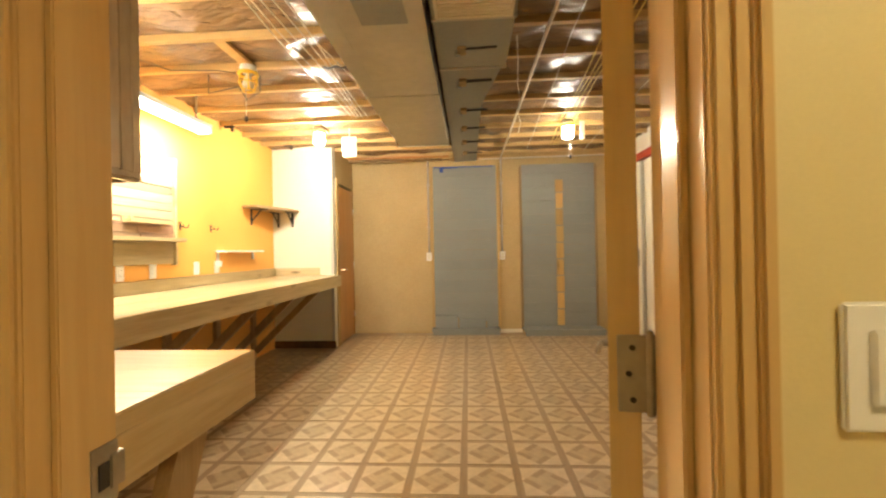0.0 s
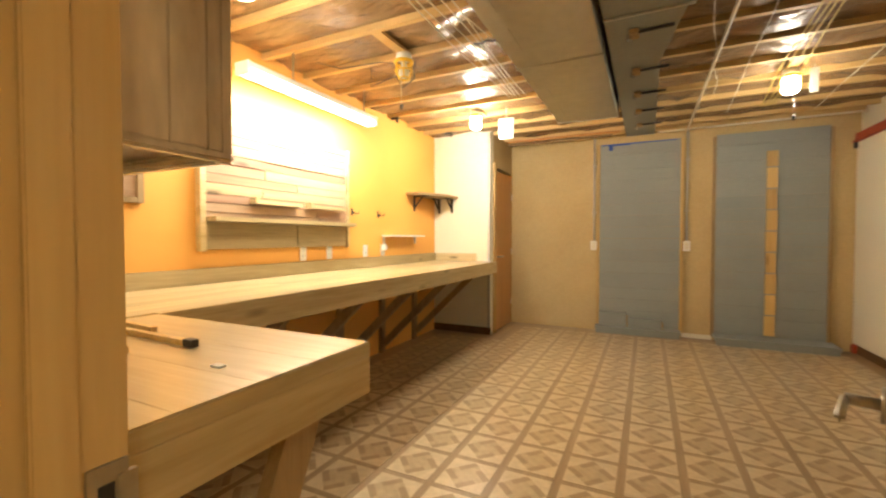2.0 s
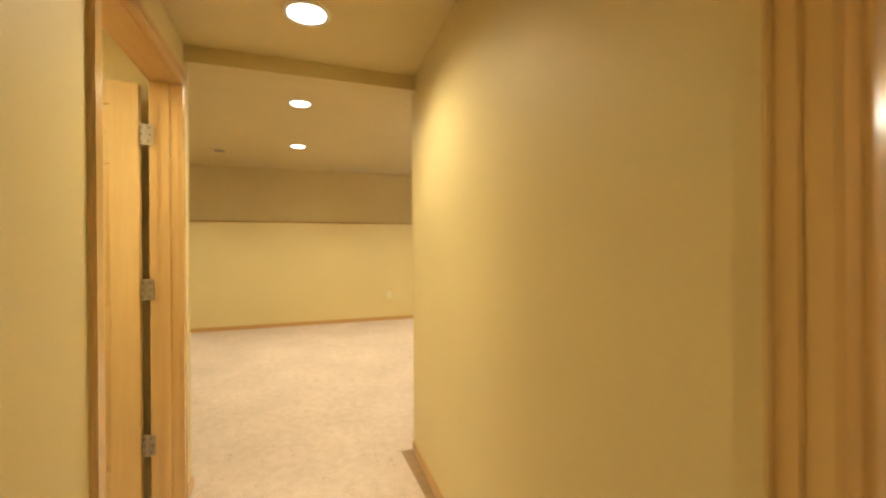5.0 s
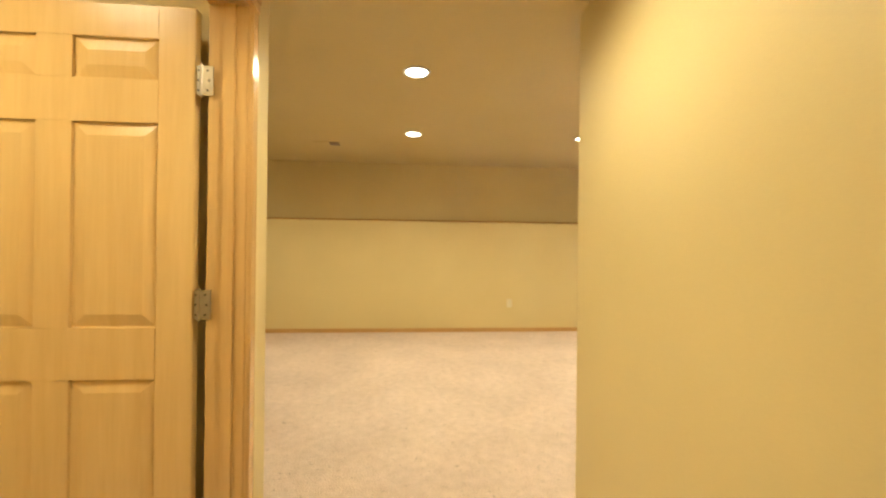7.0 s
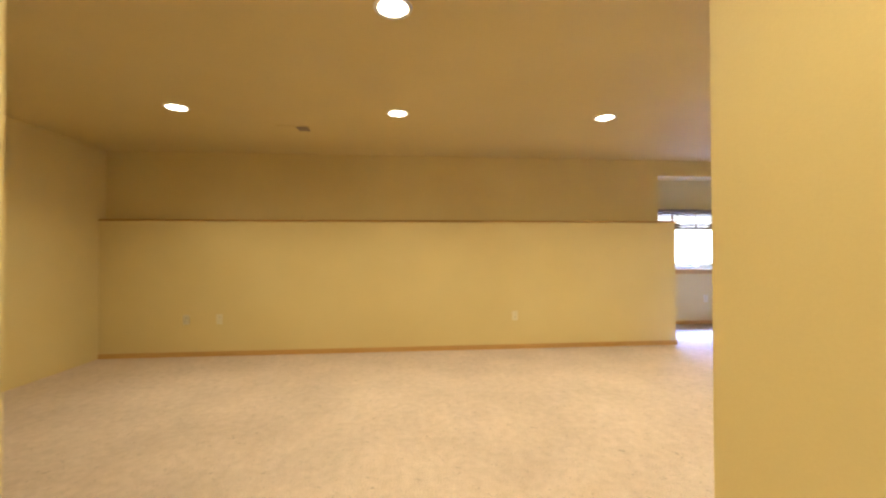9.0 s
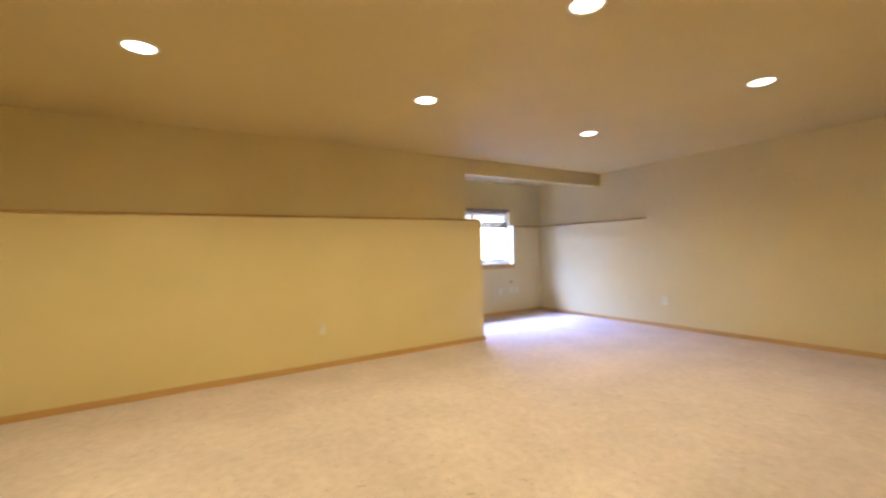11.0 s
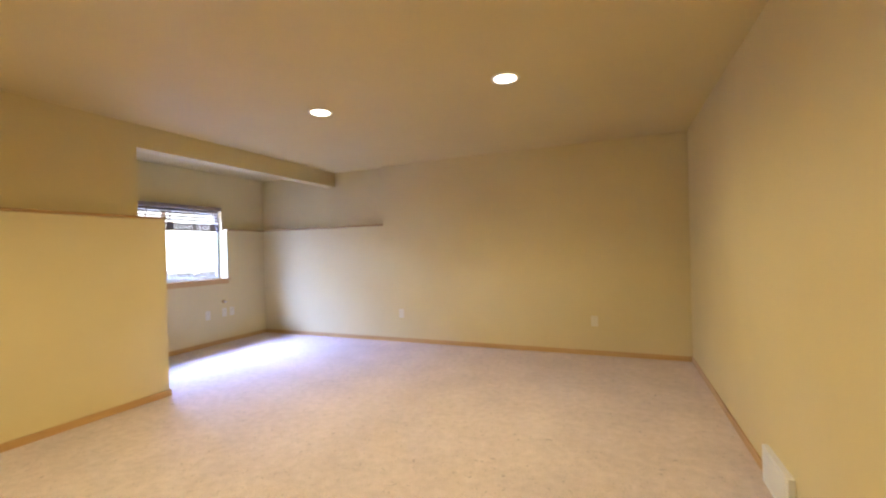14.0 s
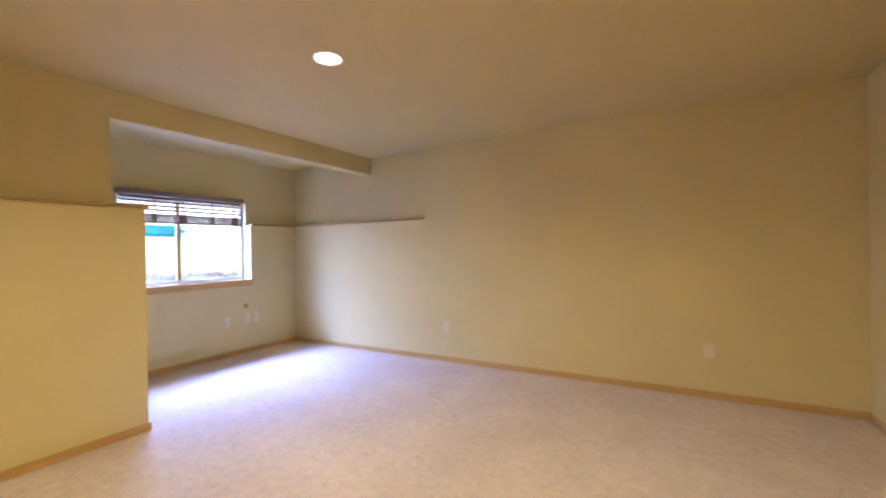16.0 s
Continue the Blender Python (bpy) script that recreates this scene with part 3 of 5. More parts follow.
part_box("jamb", (JL - 0.02, JR + 0.02, 0.472, 0.580, 2.05, 2.07), M_PINE_X, frame_ws, bevel=0.002)
part_box("door_stop", (JL, JL + 0.010, 0.498, 0.534, 0, 2.05), M_PINE, frame_ws, bevel=0.002)
part_box("door_stop", (JR - 0.010, JR, 0.498, 0.534, 0, 2.05), M_PINE, frame_ws, bevel=0.002)
bm = bmesh.new()
box(bm, JL - 0.001, JL + 0.003, 0.540, 0.578, 0.885, 0.955, 0.001)
box(bm, JL - 0.002, JL + 0.005, 0.566, 0.586, 0.90, 0.94, 0.001)
sp = part("strike_plate", bm, M_HINGE, frame_ws, "satin nickel strike plate")
part_box("latch_hole", (JL + 0.002, JL + 0.0045, 0.550, 0.564, 0.905, 0.935), M_BLACK, sp)


def hinge(parent, m, name="hinge", a=0.036, b=0.036):
    """Butt hinge: knuckle at the origin, leaves a along +x and b along -x, about 9 cm high."""
    bm = bmesh.new()
    for v in tube(bm, (0, 0, -0.045), (0, 0, 0.045), 0.006):
        v.co = m @ v.co
    for v in tube(bm, (0, 0, -0.049), (0, 0, 0.049), 0.004):
        v.co = m @ v.co
    box(bm, 0.002, a, -0.003, 0.0, -0.0445, 0.0445, 0.001, m)
    box(bm, -b, -0.002, -0.003, 0.0, -0.0445, 0.0445, 0.001, m)
    h = part(name, bm, M_HINGE, parent, "satin steel butt hinge, colour darkened for shade")
    for s, w in ((-1, b), (1, a)):
        for z in (-0.03, 0.0, 0.03):
            bm = bmesh.new()
            for v in tube(bm, (s * w * (0.55 + 0.12 * (z == 0)), -0.0045, z), (s * w * (0.55 + 0.12 * (z == 0)), -0.002, z), 0.0035, 8):
                v.co = m @ v.co
            part("screw", bm, M_BLACK, h)
    return h


def panel_door(name, width, mat, m, label, height=2.03, thick=0.035, rows=((0.24, 0.80), (0.95, 1.56), (1.66, 1.90))):
    """Six-panel door leaf. Local: hinge edge at x=0, leaf along +x, y is the thickness, face at y=0."""
    d = thing(name, m.translation, label, "door")
    bm = bmesh.new()
    st, mid = 0.107, 0.10
    cols = ((st, width / 2 - mid / 2), (width / 2 + mid / 2, width - st))
    y0, y1 = 0, thick
    box(bm, 0, st, y0, y1, 0.008, height, 0.002, m)
    box(bm, width - st, width, y0, y1, 0.008, height, 0.002, m)
    zs = [0.008, *(z for row in rows for z in row), height]
    for a, b in ((0, 1), (2, 3), (4, 5), (6, 7)):
        box(bm, st, width - st, y0 + 0.0005, y1 - 0.0005, zs[a], zs[b], 0.001, m)
    for a, b in rows:
        box(bm, width / 2 - mid / 2, width / 2 + mid / 2, y0 + 0.0005, y1 - 0.0005, a, b, 0.001, m)
    part("frame", bm, mat, d)
    for c in cols:
        for r in rows:
            bm = bmesh.new()
            box(bm, c[0], c[1], y0 + 0.011, y1 - 0.011, r[0], r[1], 0, m)
            # raised field with sloped edges
            for s, f in ((1, y0 + 0.011), (-1, y1 - 0.011)):
                q = [(c[0] + 0.006, r[0] + 0.006), (c[1] - 0.006, r[0] + 0.006), (c[1] - 0.006, r[1] - 0.006), (c[0] + 0.006, r[1] - 0.006)]
                k = [(c[0] + 0.04, r[0] + 0.04), (c[1] - 0.04, r[0] + 0.04), (c[1] - 0.04, r[1] - 0.04), (c[0] + 0.04, r[1] - 0.04)]
                va = [bm.verts.new(m @ Vector((x, f - s * 0.0005, z))) for x, z in q]
                vb = [bm.verts.new(m @ Vector((x, f - s * 0.0085, z))) for x, z in k]
                for i in range(4):
                    j = (i + 1) % 4
                    bm.faces.new((va[i], va[j], vb[j], vb[i]))
                bm.faces.new(vb)
            part("panel", bm, mat, d)
    return d


def lever(parent, m):
    """Lever handle on a round rose, pointing out along -y and back to the hinge along -x."""
    bm = bmesh.new()
    for v in tube(bm, (0, 0, 0), (0, -0.010, 0), 0.027, 20):
        v.co = m @ v.co
    for v in tube(bm, (0, -0.01, 0), (0, -0.050, 0), 0.009, 14):
        v.co = m @ v.co
    box(bm, -0.105, 0.010, -0.056, -0.044, -0.008, 0.008, 0.005, m)
    return part("lever_handle", bm, M_HINGE, parent, "dark satin steel lever handle", True)


DM = Matrix.Translation((JR - 0.011, 0.592, 0)) @ Matrix.Rotation(radians(90 - 20.8), 4, "Z")
ws_door = panel_door("door_1", 0.675, M_DOOR, DM, "open lacquered pine panel door with lever handle")
tagged(ws_door, kind="structure")
# the leaf turns its thickness away from the opening
lever(ws_door, DM @ pose(0.615, 0.035, 0.93, 0, 0, 0) @ Matrix.Diagonal((1, -1, 1, 1)))
lever(ws_door, DM @ pose(0.615, 0.0, 0.93))
for z in (0.30, 1.03, 1.74):
    hinge(ws_door, Matrix.Translation((JR - 0.002, 0.587, z)) @ Matrix.Rotation(radians(-8), 4, "Z"))

# side-room doorway
frame_sr = thing("door_frame", (-1.9, HALL_Y - 0.05, 0), "clear pine door frame beside the hall", "door frame")
FLAT = ((0.0, 0.5, 0.014), (0.49, 1.0, 0.017))
for x0, x1 in ((HINGE_X - 0.064, HINGE_X - 0.005), (LATCH_X + 0.005, LATCH_X + 0.064)):
    bm = bmesh.new()
    casing(bm, x0, x1, HALL_Y, 0, HEAD_Z + 0.064, 1, FLAT)
    part("casing", bm, M_PINE, frame_sr)
bm = bmesh.new()
box(bm, HINGE_X - 0.064, LATCH_X + 0.064, HALL_Y, HALL_Y + 0.018, HEAD_Z + 0.005, HEAD_Z + 0.066, 0.004)
box(bm, HINGE_X - 0.064, LATCH_X + 0.064, HALL_Y + 0.016, HALL_Y + 0.022, HEAD_Z + 0.036, HEAD_Z + 0.066, 0.003)
part("head_casing", bm, M_PINE_X, frame_sr)
part_box("jamb", (HINGE_X - 0.02, HINGE_X, HALL_Y - 0.112, HALL_Y + 0.003, 0, HEAD_Z), M_PINE, frame_sr, bevel=0.002)
part_box("jamb", (LATCH_X, LATCH_X + 0.02, HALL_Y - 0.112, HALL_Y + 0.003, 0, HEAD_Z), M_PINE, frame_sr, bevel=0.002)
part_box("jamb", (HINGE_X - 0.02, LATCH_X + 0.02, HALL_Y - 0.112, HALL_Y + 0.003, HEAD_Z, HEAD_Z + 0.02), M_PINE_X, frame_sr, bevel=0.002)
part_box("door_stop", (HINGE_X, HINGE_X + 0.010, HALL_Y - 0.066, HALL_Y - 0.03, 0, HEAD_Z), M_PINE, frame_sr, bevel=0.002)
SM = Matrix.Translation((HINGE_X + 0.003, HALL_Y - 0.118, 0)) @ Matrix.Rotation(radians(-90), 4, "Z")
sr_door = panel_door("door_2", 0.80, M_DOOR, SM @ Matrix.Translation((0.030, -0.035, 0)), "open lacquered pine six-panel door", 1.90, 0.035, ((0.23, 0.775), (0.93, 1.545), (1.675, 1.80)))
tagged(sr_door, kind="structure")
for z in (0.32, 1.00, 1.677):
    hinge(sr_door, Matrix.Translation((HINGE_X + 0.009, HALL_Y - 0.128, z)) @ Matrix.Rotation(radians(90), 4, "Z"), "hinge", 0.036, 0.012)

# closet door in the workshop corner
cdoor = thing("door_3", (STUB_X, 5.35, 0), "closed orange-brown flush wooden closet door", "door")
tagged(cdoor, kind="structure")
part_box("leaf", (STUB_X - 0.035, STUB_X + 0.006, 5.355, 6.01, 0.01, 2.03), M_SLAB, cdoor, bevel=0.003)
part_box("casing", (STUB_X, STUB_X + 0.016, 5.255, 5.345, 0, 2.11), M_PINE, cdoor, bevel=0.004)
part_box("jamb", (STUB_X - 0.1, STUB_X + 0.004, 6.015, 6.055, 0, 2.07), M_PINE, cdoor, bevel=0.003)
bm = bmesh.new()
tube(bm, (STUB_X + 0.004, 5.42, 0.95), (STUB_X + 0.05, 5.42, 0.95), 0.012)
box(bm, STUB_X + 0.045, STUB_X + 0.06, 5.41, 5.53, 0.94, 0.96, 0.005)
part("lever_handle", bm, M_STEEL, cdoor, "satin lever handle", True)
for z in (0.3, 1.0, 1.75):
    bm = bmesh.new()
    tube(bm, (STUB_X + 0.01, 6.012, z - 0.04), (STUB_X + 0.01, 6.012, z + 0.04), 0.007)
    part("hinge", bm, M_STEEL, cdoor)

# ---- recessed lights ----


def can_light(x, y, z, watt, group, soft=0.06):
    d = thing("recessed_light", (x, y, z), "lit round recessed ceiling light with white trim", "ceiling light", group)
    bm = bmesh.new()
    seg = 32
    prof = ((0.098, 0.0), (0.096, -0.006), (0.080, -0.007), (0.074, -0.002))
    rings = [[bm.verts.new((x + r * math.cos(2 * math.pi * i / seg), y + r * math.sin(2 * math.pi * i / seg), z + h)) for i in range(seg)] for r, h in prof]
    for a, b in zip(rings, rings[1:]):
        for i in range(seg):
            bm.faces.new((a[i], a[(i + 1) % seg], b[(i + 1) % seg], b[i]))
    part("trim_ring", bm, M_WHITE, d, "", True)
    bm = bmesh.new()
    tube(bm, (x, y, z - 0.0045), (x, y, z - 0.0015), 0.076, 32)
    part("lens", bm, M_LENS, d, "glowing warm white lens")
    s = lamp("can_lamp", "SPOT", (x, y, z - 0.012), watt, WARM, soft, (x, y, 0))
    s.data.spot_size, s.data.spot_blend = radians(156), 0.75
    return d


for x in (-5.45, -3.885):
    for y in (-1.80, 0.02, 1.91, 3.90):
        if x < -5 or y > -1:
            can_light(*((-5.41, 1.875) if x < -5 and y == 1.91 else (x, y)), CEIL_Z, CAN_W, "recessed lights in the carpeted room")
can_light(-1.95, 0.01, HALL_Z, HALL_W, "recessed lights in the hall")
# the next two are unseen, added to light the cabinet side and side door
can_light(0.72, -0.12, HALL_Z, HALL_W * 0.7, "recessed lights in the hall")
can_light(-1.60, -1.32, 2.44, SIDE_W, "recessed light in the side room", 0.2)

# ---- window ----
win = thing("window_1", (WIN_X - 0.15, 4.7, WZ0), "white framed sliding basement window in daylight", "window")
tagged(win, kind="structure")
xw = WIN_X - 0.20
for b in ((xw, xw + 0.05, WY0, WY0 + 0.04, WZ0, WZ1), (xw, xw + 0.05, WY1 - 0.04, WY1, WZ0, WZ1), (xw, xw + 0.05, WY0 + 0.04, WY1 - 0.04, WZ0, WZ0 + 0.04), (xw, xw + 0.05, WY0 + 0.04, WY1 - 0.04, WZ1 - 0.04, WZ1)):
    part_box("window_frame", b, M_WHITE, win, bevel=0.004)
part_box("meeting_stile", (xw + 0.004, xw + 0.045, 4.615, 4.655, WZ0 + 0.04, WZ1 - 0.04), M_BLOCK, win, "wooden meeting stile", bevel=0.004)
gm, gn, gl, gp = nodes_of("window_glass")
gp.inputs["Transmission Weight"].default_value, gp.inputs["Roughness"].default_value, gp.inputs["IOR"].default_value = 1.0, 0.0, 1.02
gp.inputs["Base Color"].default_value = (0.98, 1, 1, 1)
for y0, y1 in ((WY0 + 0.04, 4.60), (4.66, WY1 - 0.04)):
    pane = part_box("pane", (xw + 0.02, xw + 0.026, y0, y1, WZ0 + 0.04, WZ1 - 0.04), gm, win)
    pane.visible_shadow = False
part_box("window_sill", (WIN_X - 0.11, WIN_X + 0.03, WY0 - 0.02, WY1 + 0.03, WZ0 - 0.02, WZ0), M_PINE_Y, win, "wooden window sill", bevel=0.004)
part_box("apron", (WIN_X, WIN_X + 0.014, WY0, WY1 + 0.01, WZ0 - 0.075, WZ0 - 0.02), M_PINE_Y, win, bevel=0.003)
blind = thing("window_blind", (WIN_X - 0.05, 4.7, 1.88), "raised taupe slatted blind hung over the window", "blind")
part_box("headrail", (WIN_X - 0.09, WIN_X + 0.005, WY0 - 0.02, 5.34, 1.862, 1.908), M_BLIND, blind, bevel=0.004)
for k in range(4):
    z = 1.842 - k * 0.042
    bm = bmesh.new()
    box(bm, -0.025, 0.025, WY0, 5.33, -0.0015, 0.0015, 0, pose(WIN_X - 0.055, 0, z, 0, 36, 0))
    part("slat", bm, M_BLIND, blind)
for k in range(12):
    part_box("slat", (WIN_X - 0.080, WIN_X - 0.030, WY0, 5.33, 1.594 + k * 0.0072, 1.597 + k * 0.0072), M_BLIND, blind)
part_box("bottom_rail", (WIN_X - 0.080, WIN_X - 0.030, WY0, 5.33, 1.572, 1.592), M_BLIND, blind, bevel=0.004)
for y, w in ((4.33, 0.022), (4.62, 0.045), (4.95, 0.022), (5.22, 0.042)):
    part_box("tape", (WIN_X - 0.030, WIN_X - 0.026, y - 0.008, y + 0.008, 1.69, 1.862), M_BLIND, blind)
    part_box("tassel", (WIN_X - 0.030, WIN_X - 0.020, y - w, y + w, 1.566, 1.684), M_BLIND, blind, bevel=0.004)

# outside: gravel bank under an overcast sky
bm = bmesh.new()
box(bm, -40, -8.61, -20, 30, 0.55, 0.70)
tagged(finish("ground", bm, M_ROCK), "pale gravel ground outside the window", "ground", kind="structure")
# emitting wall added as the blown-out daylight seen through the window
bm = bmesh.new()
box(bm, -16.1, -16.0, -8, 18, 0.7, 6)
tagged(finish("backdrop", bm, M_OUT), "glowing panel standing in for bright daylight beyond the window", "backdrop", kind="structure")
bm = bmesh.new()
for i in range(420):
    x, y = random.uniform(-10.15, -8.9), random.uniform(3.6, 7.0)
    s = random.uniform(0.03, 0.09)
    m = pose(x, y, 0.75 + 0.12 * max(0, -8.9 - x) + s * 0.3, random.uniform(0, 90), random.uniform(0, 90), random.uniform(0, 90)) @ Matrix.Diagonal((s, s * random.uniform(0.6, 1), s * random.uniform(0.5, 0.9), 1))
    bmesh.ops.create_icosphere(bm, subdivisions=1, radius=1, matrix=m)
tagged(finish("gravel_bank", bm, M_ROCK), "loose pale rocks heaped outside the window", "rocks", kind="stuff")
bm = bmesh.new()
box(bm, -10.9, -10.3, 4.9, 5.7, 1.50, 1.68, 0.06)
tagged(finish("tarpaulin", bm, M_TEAL), "folded teal tarpaulin lying outdoors", "tarpaulin")
# support block added under the tarpaulin, pale to pass for white daylight
bm = bmesh.new()
box(bm, -10.95, -10.25, 4.85, 5.75, 0.7, 1.50, 0.05)
tagged(finish("tarp_support_block", bm, M_CONCRETE), "pale block added under the tarpaulin outside the window", "wall", kind="structure")

# ---- outlets and small fittings in the carpeted room ----


def outlet(m, label, mat=M_ALMOND, dark=True, category="outlet", group="wall outlets"):
    """Duplex outlet; local x across, z up, -y out of the wall."""
    d = thing("wall_outlet", m.translation, label, category, group)
    part_box("cover_plate", (-0.036, 0.036, -0.006, 0.0, -0.058, 0.058), mat, d, bevel=0.003, m=m)
    for s in (-1, 1):
        r = part_box("socket", (-0.017, 0.017, -0.009, -0.005, s * 0.020 - 0.014, s * 0.020 + 0.014), mat, d, bevel=0.003, m=m)
        for q in (-0.006, 0.006):
            part_box("slot", (q - 0.001, q + 0.001, -0.0095, -0.0085, s * 0.020 - 0.004, s * 0.020 + 0.006), M_BLACK, r, m=m)
    return d


WEST = lambda y, z, x=LEDGE_X: pose(x, y, z, 0, 0, 90)
outlet(WEST(1.45, 0.41), "almond duplex outlet on the cream ledge wall")
outlet(WEST(-2.08, 0.43), "almond duplex outlet on the cream ledge wall")
outlet(WEST(-2.45, 0.43), "almond duplex outlet on the cream ledge wall")
outlet(pose(-3.46, NORTH_Y, 0.385), "almond duplex outlet on the cream end wall")
outlet(pose(-5.93, NORTH_Y, 0.385), "almond duplex outlet on the cream end wall")
for y, z in ((5.09, 0.42), (5.35, 0.43), (5.475, 0.43)):
    outlet(WEST(y, z, WIN_X), "almond wall plate under the window")
knob = thing("cable_stub", (WIN_X, 5.335, 0.585), "small brass cable stub on the wall", "cable stub")
bm = bmesh.new()
tube(bm, (WIN_X, 5.335, 0.585), (WIN_X + 0.03, 5.335, 0.585), 0.022, 14)
part("base", bm, M_BLOCK, knob)
bm = bmesh.new()
tube(bm, (WIN_X + 0.03, 5.335, 0.585), (WIN_X + 0.06, 5.335, 0.58), 0.012, 12)
part("tip", bm, M_STEEL, knob)

vent = thing("ceiling_vent", (-5.97, -0.97, CEIL_Z), "tan slotted ceiling air register", "vent")
part_box("frame", (-6.05, -5.89, -1.13, -0.81, CEIL_Z - 0.006, CEIL_Z), M_CEIL, vent, bevel=0.002)
for k in range(6):
    part_box("slat", (-6.03 + k * 0.024, -6.018 + k * 0.024, -0.95, -0.84, CEIL_Z - 0.010, CEIL_Z - 0.005), M_BLIND, vent)
reg = thing("wall_register", (ROOM_X, 3.6, 0.0), "white baseboard air register on the wall", "vent")
bm = bmesh.new()
prism(bm, [(ROOM_X - 0.03, 3.36), (ROOM_X - 0.002, 3.36), (ROOM_X - 0.002, 3.72), (ROOM_X - 0.03, 3.72)], 0.0, 0.19)
part("body", bm, M_WHITE, reg)
for k in range(7):
    part_box("louver", (ROOM_X - 0.036, ROOM_X - 0.029, 3.38, 3.70, 0.03 + k * 0.021, 0.042 + k * 0.021), M_WHITE, reg, bevel=0.002)
hk = thing("wall_hook", (ROOM_X, 2.15, 1.72), "small bronze hook screwed to the wall", "hook")
bm = bmesh.new()
box(bm, ROOM_X - 0.003, ROOM_X, 2.146, 2.154, 1.712, 1.742, 0.001)
part("plate", bm, M_STEEL, hk)
bm = bmesh.new()
tube(bm, (ROOM_X - 0.002, 2.15, 1.716), (ROOM_X - 0.010, 2.15, 1.710), 0.002, 8)
tube(bm, (ROOM_X - 0.010, 2.15, 1.710), (ROOM_X - 0.011, 2.15, 1.718), 0.002, 8)
part("prong", bm, M_STEEL, hk)

sw = thing("light_switch", (0.40, 0.485, 1.06), "white rocker light switch beside the door", "switch")
part_box("cover_plate", (0.362, 0.438, 0.478, 0.485, 1.010, 1.124), M_WHITE, sw, bevel=0.003)
part_box("rocker", (0.383, 0.417, 0.473, 0.479, 1.034, 1.100), M_WHITE, sw, bevel=0.002)

# ---- workshop ceiling ----
JZ = 2.45
bm = bmesh.new()
box(bm, ORANGE_X - 0.1, RIGHT_X + 0.75, 0.5, 6.2, 2.70, 2.75)
y = 0.87
joist_ys = []
while y < 6.0:
    joist_ys.append(y)
    box(bm, ORANGE_X, RIGHT_X, y, y + 0.038, JZ, 2.70)
    y += 0.4
tagged(finish("ceiling_workshop", bm, M_JOIST), "open joist ceiling with bare framing lumber", "ceiling", kind="structure")
bm = bmesh.new()
nx = 44
for a, b in zip(joist_ys, joist_ys[1:]):
    y0, y1 = a + 0.038, b
    g = [[bm.verts.new((ORANGE_X + (RIGHT_X - ORANGE_X) * i / nx, y0 + (y1 - y0) * j / 5,
                        2.492 - (0.028 * random.random() + 0.014 * math.sin(i * 0.9 + a * 9)) * (0 < j < 5))) for j in range(6)] for i in range(nx + 1)]
    for i in range(nx):
        for j in range(5):
            bm.faces.new((g[i][j], g[i + 1][j], g[i + 1][j + 1], g[i][j + 1]))
tagged(finish("ceiling_insulation", bm, M_PLASTICFILM, True), "brown insulation behind wrinkled clear plastic film", "insulation", kind="structure")
setting("beam_plate", [(STUB_X, RIGHT_X, FAR_Y - 0.10, FAR_Y, 2.46, 2.56)], M_JOIST, "wooden plate on top of the end wall", "beam")

# cables across the joists
for k in range(5):
    x = -1.05 + k * 0.045
    cable("ceiling_cable", [(x + 0.02 * math.sin(j + k), 0.8 + j * 0.4, JZ - 0.006) for j in range(9)], 0.0035, M_CABLE, "pale cable stapled across the joists")
for k in range(4):
    x = 0.75 + k * 0.04
    cable("ceiling_cable", [(x + 0.30 * (j / 11) + 0.012 * math.sin(j * 1.3 + k), 0.9 + j * 0.4, JZ - 0.006) for j in range(12)], 0.0042, M_CABLE_Y, "yellow cable stapled across the joists")
cable("ceiling_cable", [(0.52, 1.0, JZ - 0.02), (0.51, 3.5, JZ - 0.02), (0.50, 5.98, JZ - 0.02)], 0.011, M_CABLE, "pale conduit under the joists", "conduit")
cable("ceiling_cable", [(-2.1, 2.7 + 0.02, JZ + 0.02), (-1.9, 2.74, JZ - 0.05), (-1.6, 2.8, JZ - 0.04), (-1.45, 2.84, JZ - 0.06)], 0.004, M_BLACK, "black lamp cord hung under the joists")
cable("ceiling_cable", [(-0.93 + 0.045 * k, 2.885, JZ - 0.008 - 0.012 * (k % 2)) for k in range(6)] + [(-0.68, 2.885, JZ - 0.06), (-0.69, 2.885, JZ - 0.13)], 0.007, M_BLACK, "black cord looped along a joist beside the duct")
cable("ceiling_cable", [(-1.78, 2.95, JZ + 0.01), (-1.78, 2.95, JZ - 0.13), (-1.70, 2.93, JZ - 0.125), (-1.52, 2.88, JZ - 0.12), (-1.45, 2.86, JZ - 0.22), (-1.36, 2.86, JZ - 0.17), (-1.36, 2.87, JZ - 0.05)], 0.004, M_BLACK, "black lamp cord looped round a caged lamp")

